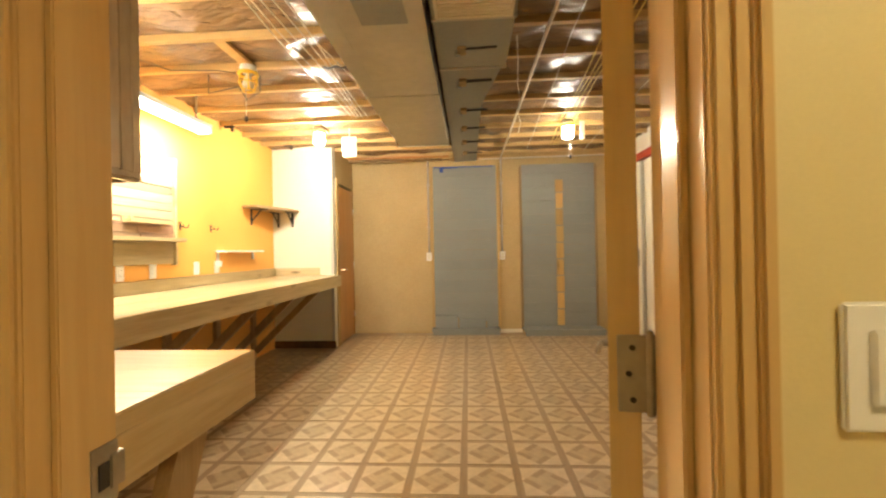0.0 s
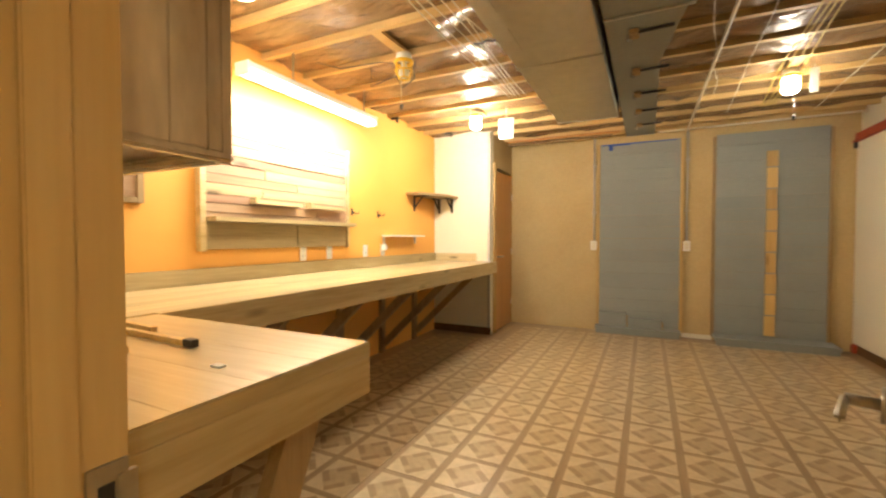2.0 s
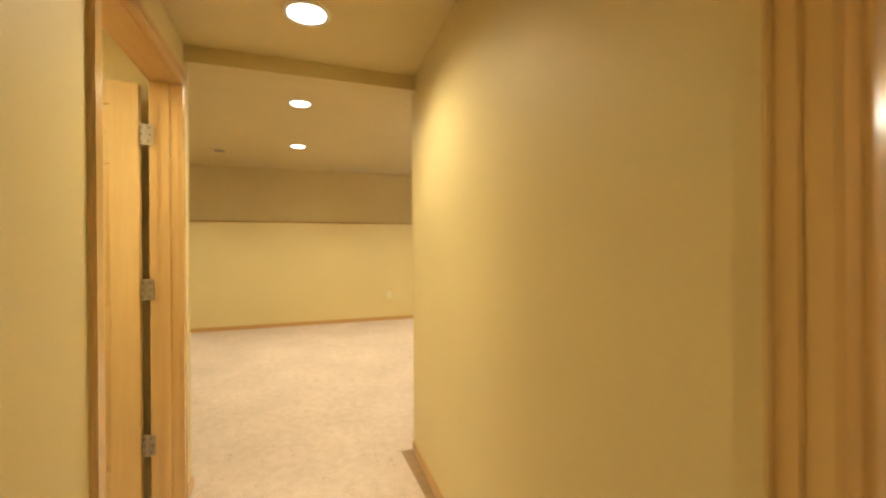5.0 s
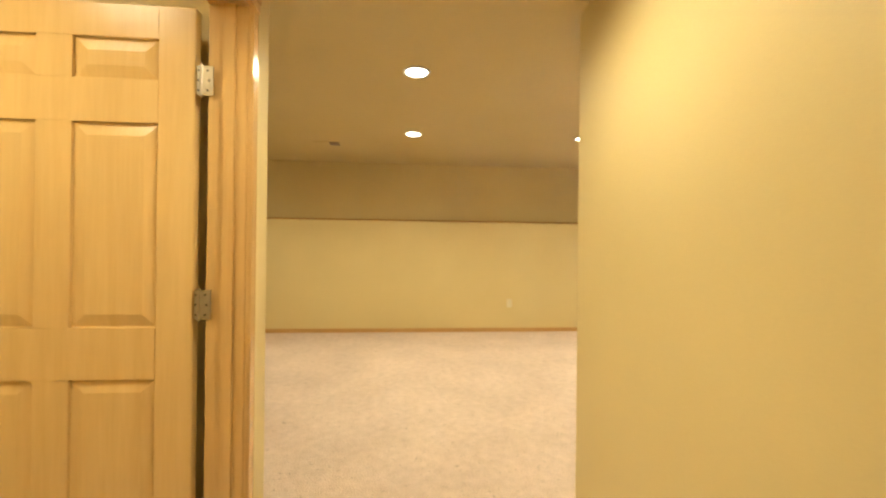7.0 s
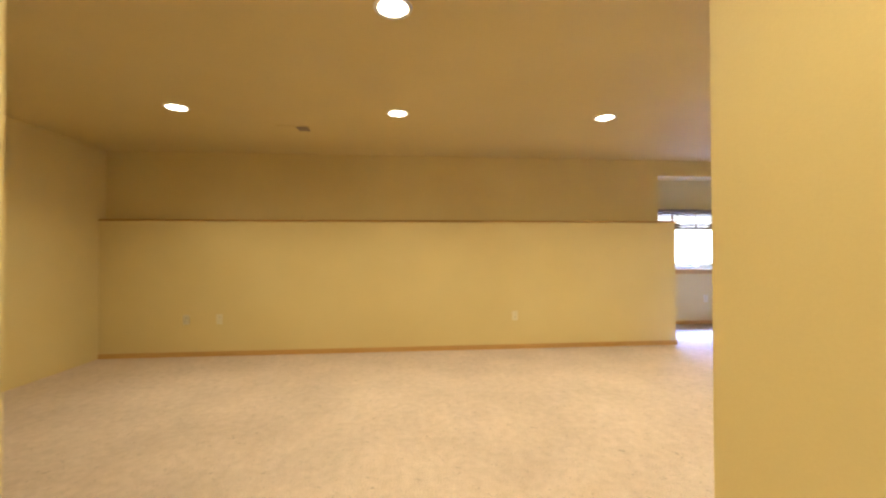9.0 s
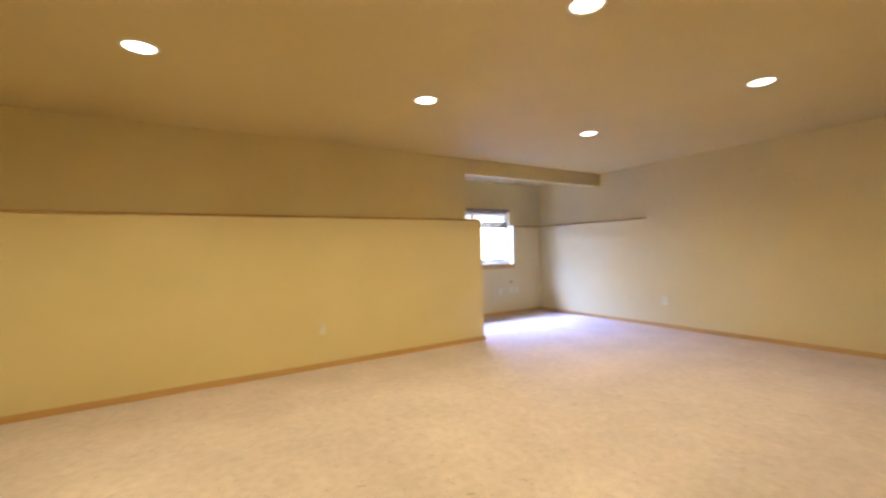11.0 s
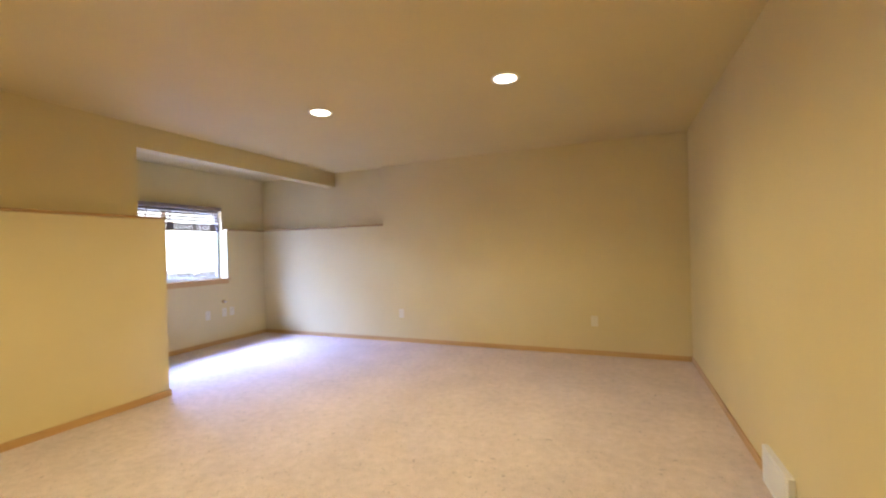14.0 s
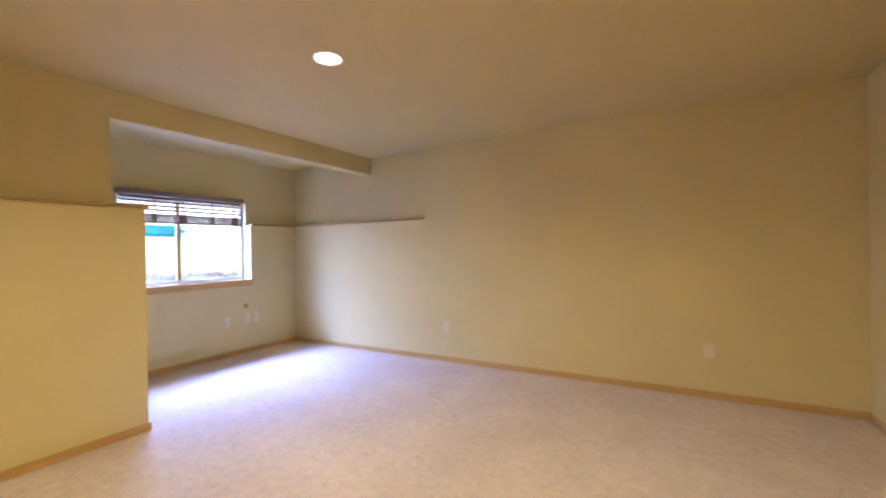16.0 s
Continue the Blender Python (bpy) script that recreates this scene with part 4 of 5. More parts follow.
cable("water_pipe", [(-1.55, 5.60, JZ - 0.03), (-0.80, 5.60, JZ - 0.03), (-0.20, 5.62, JZ - 0.03)], 0.014, M_SLAB, "brown water pipe under the joists", "pipe")
cable("water_pipe", [(-1.60, 5.82, JZ - 0.02), (-0.30, 5.82, JZ - 0.02)], 0.02, M_BRACE, "dark pipe under the joists near the end wall", "pipe")
cable("water_pipe", [(0.20, 5.90, JZ - 0.02), (1.2, 5.90, JZ - 0.015), (2.04, 5.90, JZ - 0.01)], 0.012, M_CABLE, "thin pale pipe along the end wall top", "pipe")
for k, (xa, ya, xb, yb) in enumerate(((0.35, 2.6, 0.62, 4.7), (1.35, 1.4, 1.55, 5.6), (-0.95, 0.9, -0.72, 4.2), (-1.9, 1.0, -0.7, 2.1), (0.62, 1.2, 0.80, 5.4))):
    cable("ceiling_cable", [(xa + (xb - xa) * j / 6 + 0.02 * math.sin(3 * j + k), ya + (yb - ya) * j / 6, JZ - 0.005) for j in range(7)], 0.003, M_CABLE, "pale cable sagging below the joists")

# ---- ducts ----
duct = thing("air_duct", (-0.35, 2.3, 2.15), "wide galvanised sheet-metal air duct under the joists", "duct")
for y0, y1 in ((0.64, 1.45), (1.45, 2.70), (2.70, 3.95)):
    bm = bmesh.new()
    box(bm, -0.585, -0.128, y0 + 0.002, y1 - 0.002, 2.15, 2.448, 0.003)
    for k in (0.3, 0.62):
        box(bm, -0.50, -0.496, y0 + k * (y1 - y0), y0 + (k + 0.2) * (y1 - y0), 2.147, 2.15)
    part("duct_section", bm, M_DUCT, duct)
for y in (1.45, 2.70, 3.94):
    part_box("seam", (-0.592, -0.121, y - 0.010, y + 0.010, 2.143, 2.449), M_DUCT, duct, "bright folded duct seam", bevel=0.003)
part_box("patch", (-0.40, -0.20, 1.68, 1.86, 2.145, 2.150), M_PANEL, duct)
duct2 = thing("air_duct", (0.07, 3.2, 2.2), "narrow grey air duct with return grille", "duct")
bm = bmesh.new()
prism(bm, [(-0.105, 0.64), (0.265, 0.64), (0.265, 2.46), (-0.105, 2.46)], 2.205, 2.448)
part("duct_section", bm, M_PANEL, duct2)
bm = bmesh.new()
prism(bm, [(-0.105, 2.464), (0.25, 2.464), (0.15, 3.1), (0.15, 5.0), (-0.105, 5.0)], 2.215, 2.448)
part("duct_section", bm, M_PANEL, duct2)
for y in (2.46, 1.95):
    part_box("seam", (-0.112, 0.272, y - 0.009, y + 0.009, 2.198, 2.449), M_STEEL, duct2, "bright folded duct seam", bevel=0.003)
g = part_box("grille_frame", (-0.09, 0.25, 1.75, 1.93, 2.190, 2.206), M_ALMOND, duct2, "almond return-air grille", bevel=0.003)
for k in range(7):
    part_box("grille_slat", (-0.075, 0.235, 1.765 + k * 0.022, 1.775 + k * 0.022, 2.184, 2.191), M_ALMOND, g)
for y in (2.2, 2.62, 3.15, 3.6, 4.05, 4.5):
    part_box("strap", (0.0, 0.045, y, y + 0.09, 2.196, 2.217), M_BRACE, duct2, "wooden damper block", bevel=0.004)
    bm = bmesh.new()
    tube(bm, (0.03, y + 0.03, 2.205), (0.2, y + 0.02, 2.205), 0.008, 8)
    part("damper_rod", bm, M_BLACK, duct2)
    bm = bmesh.new()
    tube(bm, (0.0, y + 0.05, 2.18), (0.0, y + 0.05, 2.21), 0.014, 10)
    part("wing_nut", bm, M_CHROME, duct2)
# near-black strip added as the shade in the gap between the ducts
dark_gap = setting("duct_gap_shade", [(-0.126, -0.108, 0.64, 4.6, 2.30, 2.448)], M_GAP, "dark strip painted as shade between the two ducts", "trim")

# ---- workshop lamps ----


def cage_lamp(x, y, lit, cord=True):
    d = thing("caged_lamp", (x, y, JZ), ("lit" if lit else "unlit") + " bulb in a yellow plastic cage under the joists", "lamp", "caged workshop lamps")
    z = JZ
    bm = bmesh.new()
    lathe(bm, [(0.05, 0), (0.055, -0.02), (0.045, -0.04), (0.03, -0.05)], (x, y, z))
    part("socket", bm, M_WHITE, d, "white porcelain lamp socket", True)
    a = max(q for q in joist_ys if q < y) + 0.036
    part_box("mounting_board", (x - 0.035, x + 0.035, a, a + 0.366, z, z + 0.02), M_JOIST, d, "short mounting board")
    bm = bmesh.new()
    if lit:
        lathe(bm, [(0.045, -0.05), (0.055, -0.06), (0.055, -0.15), (0.045, -0.175), (0.01, -0.185)], (x, y, z), 20)
    else:
        lathe(bm, [(0.015, -0.05), (0.02, -0.075), (0.036, -0.11), (0.038, -0.13), (0.028, -0.155), (0.006, -0.165)], (x, y, z), 16)
    part("bulb", bm, M_BULB if lit else M_WHITE, d, "glowing bulb" if lit else "white bulb", True)
    for h in (-0.055, -0.115, -0.165):
        bm = bmesh.new()
        r = 0.058 if h > -0.16 else 0.036
        ring(bm, (x, y, z + h), r, 0.005 if h != -0.055 else 0.012)
        part("cage_ring", bm, M_YELLOW, d)
    for i in range(6):
        a = 2 * math.pi * i / 6
        bm = bmesh.new()
        tube(bm, (x + 0.058 * math.cos(a), y + 0.058 * math.sin(a), z - 0.05), (x + 0.06 * math.cos(a), y + 0.06 * math.sin(a), z - 0.12), 0.005, 6)
        tube(bm, (x + 0.06 * math.cos(a), y + 0.06 * math.sin(a), z - 0.12), (x + 0.036 * math.cos(a), y + 0.036 * math.sin(a), z - 0.166), 0.005, 6)
        part("cage_wire", bm, M_YELLOW, d)
    if cord:
        bm = bmesh.new()
        tube(bm, (x + 0.01, y - 0.05, z - 0.05), (x + 0.01, y - 0.05, z - 0.36), 0.002, 6)
        part("pull_chain", bm, M_STEEL, d)
        bm = bmesh.new()
        lathe(bm, [(0.004, 0.02), (0.012, 0.012), (0.012, -0.01), (0.004, -0.02)], (x + 0.01, y - 0.05, z - 0.375), 10)
        part("pull_knob", bm, M_BLACK, d, "black pull knob")
    if lit:
        lamp("bulb_lamp", "POINT", (x, y, z - 0.25), BULB_W * (1.9 if x < 0 and y > 4 else 0.75), (1.0, 0.92, 0.73), 0.06)
    return d


cage_lamp(-1.43, 2.84, False)
cage_lamp(-1.45, 4.25, True, False)
cage_lamp(1.05, 4.33, True)
cage_lamp(1.08, 2.93, False)
cage_lamp(-1.56, 1.66, True, False)


def hanging_plate(x, y, z0, z1, w):
    d = thing("hanging_plate", (x, y, z1), "white metal plate hung from the joists beside a lamp", "plate")
    part_box("plate", (x - w / 2, x + w / 2, y - 0.004, y + 0.004, z0, z1), M_WHITE, d, bevel=0.002)
    bm = bmesh.new()
    tube(bm, (x, y, z1 - 0.01), (x, y, JZ + 0.01), 0.004, 8)
    part("hanger", bm, M_STEEL, d)


hanging_plate(-1.165, 4.33, 2.16, 2.36, 0.15)
hanging_plate(1.19, 4.33, 2.26, 2.44, 0.05)

tl = thing("tube_light", (-2.1, 2.74, 2.2), "lit fluorescent tube light hung on chains", "lamp")
part_box("housing", (-2.16, -2.04, 2.08, 3.40, 2.205, 2.24), M_WHITE, tl, bevel=0.008)
bm = bmesh.new()
for x in (-2.125, -2.075):
    tube(bm, (x, 2.10, 2.185), (x, 3.38, 2.185), 0.019, 14)
part("tube", bm, M_TUBE, tl, "glowing fluorescent tubes", True)
for y in (2.09, 3.39):
    part_box("end_cap", (-2.16, -2.04, y - 0.012, y + 0.012, 2.165, 2.242), M_WHITE, tl, bevel=0.004)
for y in (2.489, 3.289):
    bm = bmesh.new()
    for k in range(12):
        z = 2.245 + k * 0.018
        box(bm, -2.105 - 0.004 * (k % 2), -2.095 + 0.004 * (k % 2), y - 0.004 * ((k + 1) % 2), y + 0.004 * ((k + 1) % 2), z, z + 0.016, 0.001)
    part("chain", bm, M_STEEL, tl)
lamp("tube_lamp", "AREA", (-2.1, 2.74, 2.155), TUBE_W, (1.0, 0.96, 0.82), 1.28, (-2.1, 2.74, 0), 0.1).matrix_basis = Matrix.Translation((-2.1, 2.74, 2.155)) @ Matrix.Rotation(radians(22), 4, "Y") @ Matrix.Rotation(radians(90), 4, "Z")

# ---- benches ----
TOP, FRONT = 0.90, -1.53
bench = thing("workbench", (-1.95, 3, 0), "long wall-hung wooden workbench of pale boards", "workbench")
n = 7
w = (FRONT - 0.04 - ORANGE_X) / n
for k in range(n):
    for y0, y1 in ((0.73, 2.2 + 0.3 * (k % 3)), (2.2 + 0.3 * (k % 3), STUB_Y)):
        part_box("board", (ORANGE_X + k * w + 0.0004, ORANGE_X + (k + 1) * w - 0.0004, y0 + 0.0004, y1 - 0.0004, TOP - 0.038, TOP), M_BENCH_Y, bench, bevel=0.0012)
part_box("apron", (FRONT - 0.038, FRONT, 1.26, STUB_Y, TOP - 0.135, TOP + 0.001), M_BENCH_Y, bench, bevel=0.005)
part_box("backsplash", (ORANGE_X, ORANGE_X + 0.035, 0.73, STUB_Y, TOP, TOP + 0.095), M_BENCH_Y, bench, bevel=0.004)
part_box("backsplash", (ORANGE_X + 0.035, FRONT - 0.26, STUB_Y - 0.035, STUB_Y, TOP, TOP + 0.095), M_BENCH_X, bench, bevel=0.004)
for y in (1.30, 1.95, 2.60, 3.27, 3.93, 4.60):
    bm = bmesh.new()
    beam(bm, (FRONT - 0.07, y, TOP - 0.10), (ORANGE_X + 0.05, y, 0.10), 0.038, 0.065, (0, 1, 0))
    part("brace", bm, M_BRACE, bench)
    part_box("wall_cleat", (ORANGE_X, ORANGE_X + 0.038, y - 0.035, y + 0.035, 0.0, TOP - 0.04), M_BRACE, bench, bevel=0.003)
    part_box("bearer", (ORANGE_X + 0.038, FRONT - 0.04, y - 0.02, y + 0.02, TOP - 0.125, TOP - 0.04), M_BRACE, bench, bevel=0.003)

END = -0.585
ret = thing("workbench", (-1.0, 0.95, 0), "short wooden return bench with thick apron by the door", "workbench")
ys = [0.60, 0.74, 0.90, 1.06, 1.255]
for a, b in zip(ys, ys[1:]):
    part_box("board", (FRONT + 0.002, END + 0.002, a + 0.0003, b - 0.0003, TOP - 0.036, TOP + 0.003), M_BENCH_X, ret, bevel=0.0005)
part_box("edge_strip", (END + 0.0015, END + 0.006, 0.60, 1.259, TOP - 0.036, TOP + 0.0015), M_BENCH_Y, ret, "worn bench edge", bevel=0.002)
part_box("apron", (END - 0.04, END + 0.0055, 0.60, 1.257, TOP - 0.135, TOP - 0.0362), M_BENCH_Y, ret, bevel=0.001)
part_box("apron", (FRONT + 0.002, END - 0.04, 1.217, 1.257, TOP - 0.135, TOP - 0.0365), M_BENCH_X, ret, bevel=0.005)
bm = bmesh.new()
beam(bm, (-0.66, 1.10, TOP - 0.12), (-0.66, 0.76, 0.0), 0.038, 0.10, (1, 0, 0))
part("leg", bm, M_BRACE, ret, "slanted lumber leg")
bm = bmesh.new()
beam(bm, (-1.40, 1.10, TOP - 0.12), (-1.40, 0.76, 0.0), 0.038, 0.10, (1, 0, 0))
part("leg", bm, M_BRACE, ret)
stick = thing("wood_stick", (-0.95, 0.95, TOP + 0.004), "thin wooden stick with a black end cap on the bench", "stick")
bm = bmesh.new()
beam(bm, (-1.42, 1.03, TOP + 0.0105), (-0.98, 1.013, TOP + 0.0105), 0.015, 0.016, (0, 0, 1))
part("shaft", bm, M_BLOCK, stick)
bm = bmesh.new()
beam(bm, (-0.98, 1.013, TOP + 0.0125), (-0.945, 1.0115, TOP + 0.0125), 0.019, 0.021, (0, 0, 1))
part("cap", bm, M_BLACK, stick, "black rubber cap")
stick2 = thing("wood_stick", (-1.33, 1.075, TOP + 0.004), "short pale wooden stick lying on the bench", "stick")
bm = bmesh.new()
beam(bm, (-1.45, 1.085, TOP + 0.0105), (-1.22, 1.068, TOP + 0.0105), 0.015, 0.018, (0, 0, 1))
part("shaft", bm, M_BLOCK, stick2)
offcut = thing("wood_offcut", (-1.08, 0.89, TOP + 0.004), "small wooden offcut lying on the bench", "offcut")
part_box("block", (-1.14, -1.03, 0.878, 0.904, TOP + 0.0032, TOP + 0.022), M_BLOCK, offcut, bevel=0.002)
scrap = thing("paper_scrap", (-0.74, 0.93, TOP + 0.004), "small white paper scrap on the bench", "paper")
part_box("sheet", (-0.755, -0.725, 0.92, 0.937, TOP + 0.004, TOP + 0.0075), M_WHITE, scrap)

# wall cabinet over the return bench
cab = thing("wall_cabinet", (-1.0, 0.75, 1.325), "dark weathered plank wall cabinet above the bench", "cabinet")
CX0, CX1, CY0, CY1, CZ0, CZ1 = -1.45, -0.572, 0.60, 0.842, 1.33, 2.2
part_box("body", (CX0, CX1 - 0.02, CY0, CY1 - 0.02, CZ0 + 0.012, CZ1), M_OLD, cab)
xs = [CX0, -1.27, -1.12, -0.98, -0.85, -0.72, CX1]
for a, b in zip(xs, xs[1:]):
    part_box("plank", (a + 0.0003, b - 0.0003, CY1 - 0.02, CY1, CZ0, CZ1), M_OLD, cab, bevel=0.0012)
ends = [CY0, 0.664, 0.733, 0.795, CY1 - 0.02]
for a, b in zip(ends, ends[1:]):
    part_box("plank", (CX1 - 0.02, CX1, a + 0.0005, b - 0.0005, CZ0, CZ1), M_OLD, cab, bevel=0.0015)
part_box("underside", (CX0, CX1 - 0.02, CY0, CY1 - 0.02, CZ0 + 0.006, CZ0 + 0.012), M_STAIN, cab, "dark stained underside")
part_box("bottom_rail", (CX1 - 0.021, CX1 + 0.003, CY0, CY1 + 0.003, CZ0 - 0.016, CZ0), M_OLD, cab, "rounded edge rail", bevel=0.005)
part_box("bottom_rail", (CX0, CX1 - 0.021, CY1 - 0.021, CY1 + 0.003, CZ0 - 0.016, CZ0), M_OLD, cab, bevel=0.005)

# plank tool board on the orange wall
board = thing("tool_board", (ORANGE_X, 2.68, 1.11), "reclaimed plank tool board with ledges on the orange wall", "board")
BX = ORANGE_X + 0.035
zs = [1.11, 1.285, 1.345, 1.405, 1.46, 1.53, 1.59, 1.66, 1.72, 1.79, 1.85, 1.91, 1.96]
random.seed(5)
for i, (a, b) in enumerate(zip(zs, zs[1:])):
    c = random.uniform(2.3, 3.05)
    for y0, y1 in ((2.01, c), (c, 3.35)):
        mat = M_PALLET_G if i == 0 else random.choice((M_PALLET, M_PALLET_R, M_PALLET_P, M_PALLET_P))
        part_box("plank", (ORANGE_X + 0.012, BX - random.uniform(0, 0.008), y0 + 0.001, y1 - 0.001, a + 0.0015, b - 0.0015), mat, board, bevel=0.002)
part_box("backing", (ORANGE_X, ORANGE_X + 0.012, 2.03, 3.33, 1.13, 1.95), M_BRACE, board)
part_box("side_frame", (ORANGE_X, BX + 0.012, 1.965, 2.008, 1.10, 1.97), M_BENCH_Y, board, bevel=0.004)
part_box("side_frame", (ORANGE_X, BX + 0.012, 3.352, 3.38, 1.10, 1.97), M_BENCH_Y, board, bevel=0.004)
part_box("ledge", (BX, BX + 0.09, 2.01, 3.38, 1.285, 1.315), M_BENCH_Y, board, bevel=0.004)
for a, b in ((2.33, 2.76), (2.84, 3.27)):
    part_box("rack_ledge", (BX, BX + 0.06, a, b, 1.415, 1.44), M_BENCH_Y, board, bevel=0.004)
    part_box("rack_end", (BX, BX + 0.06, a, a + 0.03, 1.44, 1.46), M_BENCH_Y, board, bevel=0.003)
pl = thing("wall_plaque", (ORANGE_X, 1.5, 1.35), "small reddish framed wooden plaque on the orange wall", "plaque")
part_box("panel", (ORANGE_X, ORANGE_X + 0.02, 1.25, 1.63, 1.40, 1.72), M_PALLET, pl, bevel=0.003)
part_box("frame", (ORANGE_X, ORANGE_X + 0.03, 1.63, 1.665, 1.37, 1.72), M_BRACE, pl, bevel=0.003)
part_box("frame", (ORANGE_X, ORANGE_X + 0.03, 1.25, 1.63, 1.37, 1.40), M_BRACE, pl, bevel=0.003)
for y in (2.85, 3.155, 3.67, 3.97):
    outlet(pose(ORANGE_X, y, 1.06, 0, 0, 90), "white duplex outlet on the orange wall", M_WHITE)
plug = thing("plug_adapter", (ORANGE_X, 3.97, 1.09), "white plug adapter in the bench outlet", "plug")
part_box("body", (ORANGE_X + 0.008, ORANGE_X + 0.045, 3.945, 3.995, 1.06, 1.12), M_WHITE, plug, bevel=0.006)
part_box("prong_base", (ORANGE_X + 0.006, ORANGE_X + 0.01, 3.955, 3.985, 1.07, 1.11), M_WHITE, plug)
for y in (3.47, 3.89):
    h = thing("wall_hook", (ORANGE_X, y, 1.42), "black iron hook on the orange wall", "hook", "hooks on the orange wall")
    bm = bmesh.new()
    box(bm, ORANGE_X, ORANGE_X + 0.006, y - 0.010, y + 0.010, 1.39, 1.46, 0.002)
    part("plate", bm, M_BLACK, h)
    for s in (-1, 1):
        bm = bmesh.new()
        tube(bm, (ORANGE_X + 0.005, y, 1.42), (ORANGE_X + 0.05, y + s * 0.03, 1.41), 0.004, 8)
        tube(bm, (ORANGE_X + 0.05, y + s * 0.03, 1.41), (ORANGE_X + 0.055, y + s * 0.035, 1.435), 0.004, 8)
        part("prong", bm, M_BLACK, h)
pt = thing("wall_rack", (ORANGE_X, 4.3, 1.2), "thin pale metal shelf rail on the orange wall", "rack")
part_box("shelf", (ORANGE_X, ORANGE_X + 0.12, 3.95, 4.68, 1.20, 1.215), M_WHITE, pt, bevel=0.003)
part_box("bracket", (ORANGE_X, ORANGE_X + 0.015, 3.97, 4.0, 1.09, 1.20), M_STEEL, pt, bevel=0.002)
part_box("bracket", (ORANGE_X, ORANGE_X + 0.015, 4.62, 4.65, 1.12, 1.20), M_STEEL, pt, bevel=0.002)

# corner shelf
sh = thing("corner_shelf", (-2.2, 5.0, 1.69), "dark wooden corner shelf on three iron brackets", "shelf")
bm = bmesh.new()
prism(bm, [(ORANGE_X, 4.45), (-2.22, 4.45), (-2.05, 4.90), (-2.05, STUB_Y), (ORANGE_X, STUB_Y)], 1.680, 1.705)
part("board", bm, M_BRACE, sh)
for x, y, dx, dy in ((ORANGE_X + 0.001, 4.62, 1, 0), (-2.31, STUB_Y - 0.001, 0, -1), (-2.13, STUB_Y - 0.001, 0, -1)):
    bm = bmesh.new()
    s = (0, 1, 0) if dx else (1, 0, 0)
    beam(bm, (x + dx * 0.008, y + dy * 0.008, 1.68), (x + dx * 0.008, y + dy * 0.008, 1.50), 0.025, 0.012, s)
    beam(bm, (x, y, 1.672), (x + dx * 0.2, y + dy * 0.2, 1.672), 0.025, 0.012, s)
    beam(bm, (x + dx * 0.01, y + dy * 0.01, 1.54), (x + dx * 0.12, y + dy * 0.15, 1.665), 0.018, 0.010, s)
    part("bracket", bm, M_BLACK, sh, "black iron bracket")
setting("trim_corner", [(STUB_X - 0.03, STUB_X + 0.004, STUB_Y - 0.016, STUB_Y - 0.012 + 0.008, 0.09, 2.44)], M_CONDUIT, "galvanised corner bead on the closet corner", "trim")
for y0, x0 in ((4.089, -2.30), (4.889, -2.05)):
    cl = thing("clamp", (x0, y0, 2.44), "small black clamp hung from a joist", "clamp")
    part_box("bar", (x0 - 0.05, x0 + 0.05, y0 - 0.008, y0 + 0.008, 2.425, 2.45), M_BLACK, cl, bevel=0.003)
    part_box("jaw", (x0 + 0.02, x0 + 0.045, y0 - 0.014, y0 + 0.014, 2.39, 2.426), M_BLACK, cl, bevel=0.003)

# ---- grey board panels on the end wall ----


def grey_panel(x0, x1, z1, label):
    d = thing("board_panel", ((x0 + x1) / 2, FAR_Y, 0), label, "panel", "grey board panels")
    random.seed(int(x0 * 100) + 200)
    z = 0.09
    part_box("backing", (x0 + 0.01, x1 - 0.01, FAR_Y - 0.02, FAR_Y, 0.09, z1 - 0.01), M_BRACE, d)
    while z < z1 - 0.02:
        h = random.choice((0.142, 0.142, 0.19, 0.142))
        t = min(z + h, z1)
        if z1 - t < 0.06:
            t = z1
        part_box("plank", (x0, x1, FAR_Y - 0.04 - random.uniform(0, 0.0008), FAR_Y - 0.02, z + 0.0013, t - 0.0013), M_PANEL, d, bevel=0.001)
        z = t
    return d


p1 = grey_panel(-0.45, 0.445, 2.365, "blue-grey painted plank panel on the end wall")
p2 = grey_panel(0.80, 1.80, 2.36, "blue-grey painted plank panel with a wooden slat ladder")
for x in (-0.468, 0.46):
    part_box("edge_batten", (x - 0.015, x + 0.015, FAR_Y - 0.05, FAR_Y, 0.05, 2.365), M_BLOCK, p1, bevel=0.003)
for x in (0.784, 1.816):
    part_box("edge_batten", (x - 0.013, x + 0.013, FAR_Y - 0.05, FAR_Y, 0.05, 2.34), M_BRACE, p2, bevel=0.003)
for k in range(9):
    z = 0.10 + k * 0.232
    part_box("slat", (1.262 + 0.004 * (k % 2), 1.358 + 0.003 * (k % 3), FAR_Y - 0.065, FAR_Y - 0.04, z + 0.008, z + 0.226 - 0.05 * (k == 8)), M_BLOCK, p2, "yellow pine block", bevel=0.004)
for x0, x1, y0, nm in ((-0.485, 0.46, 5.87, "low blue-grey plinth under the plank panel"), (0.78, 1.85, 5.76, "wide blue-grey plinth under the plank panel")):
    pd = thing("plinth", ((x0 + x1) / 2, y0, 0), nm, "plinth")
    part_box("top_board", (x0, x1, y0, FAR_Y - 0.001, 0.05, 0.088), M_PANEL, pd, bevel=0.004)
    part_box("front_board", (x0 + 0.01, x1 - 0.01, y0 + 0.012, y0 + 0.03, 0.0, 0.05), M_PANEL, pd, bevel=0.003)
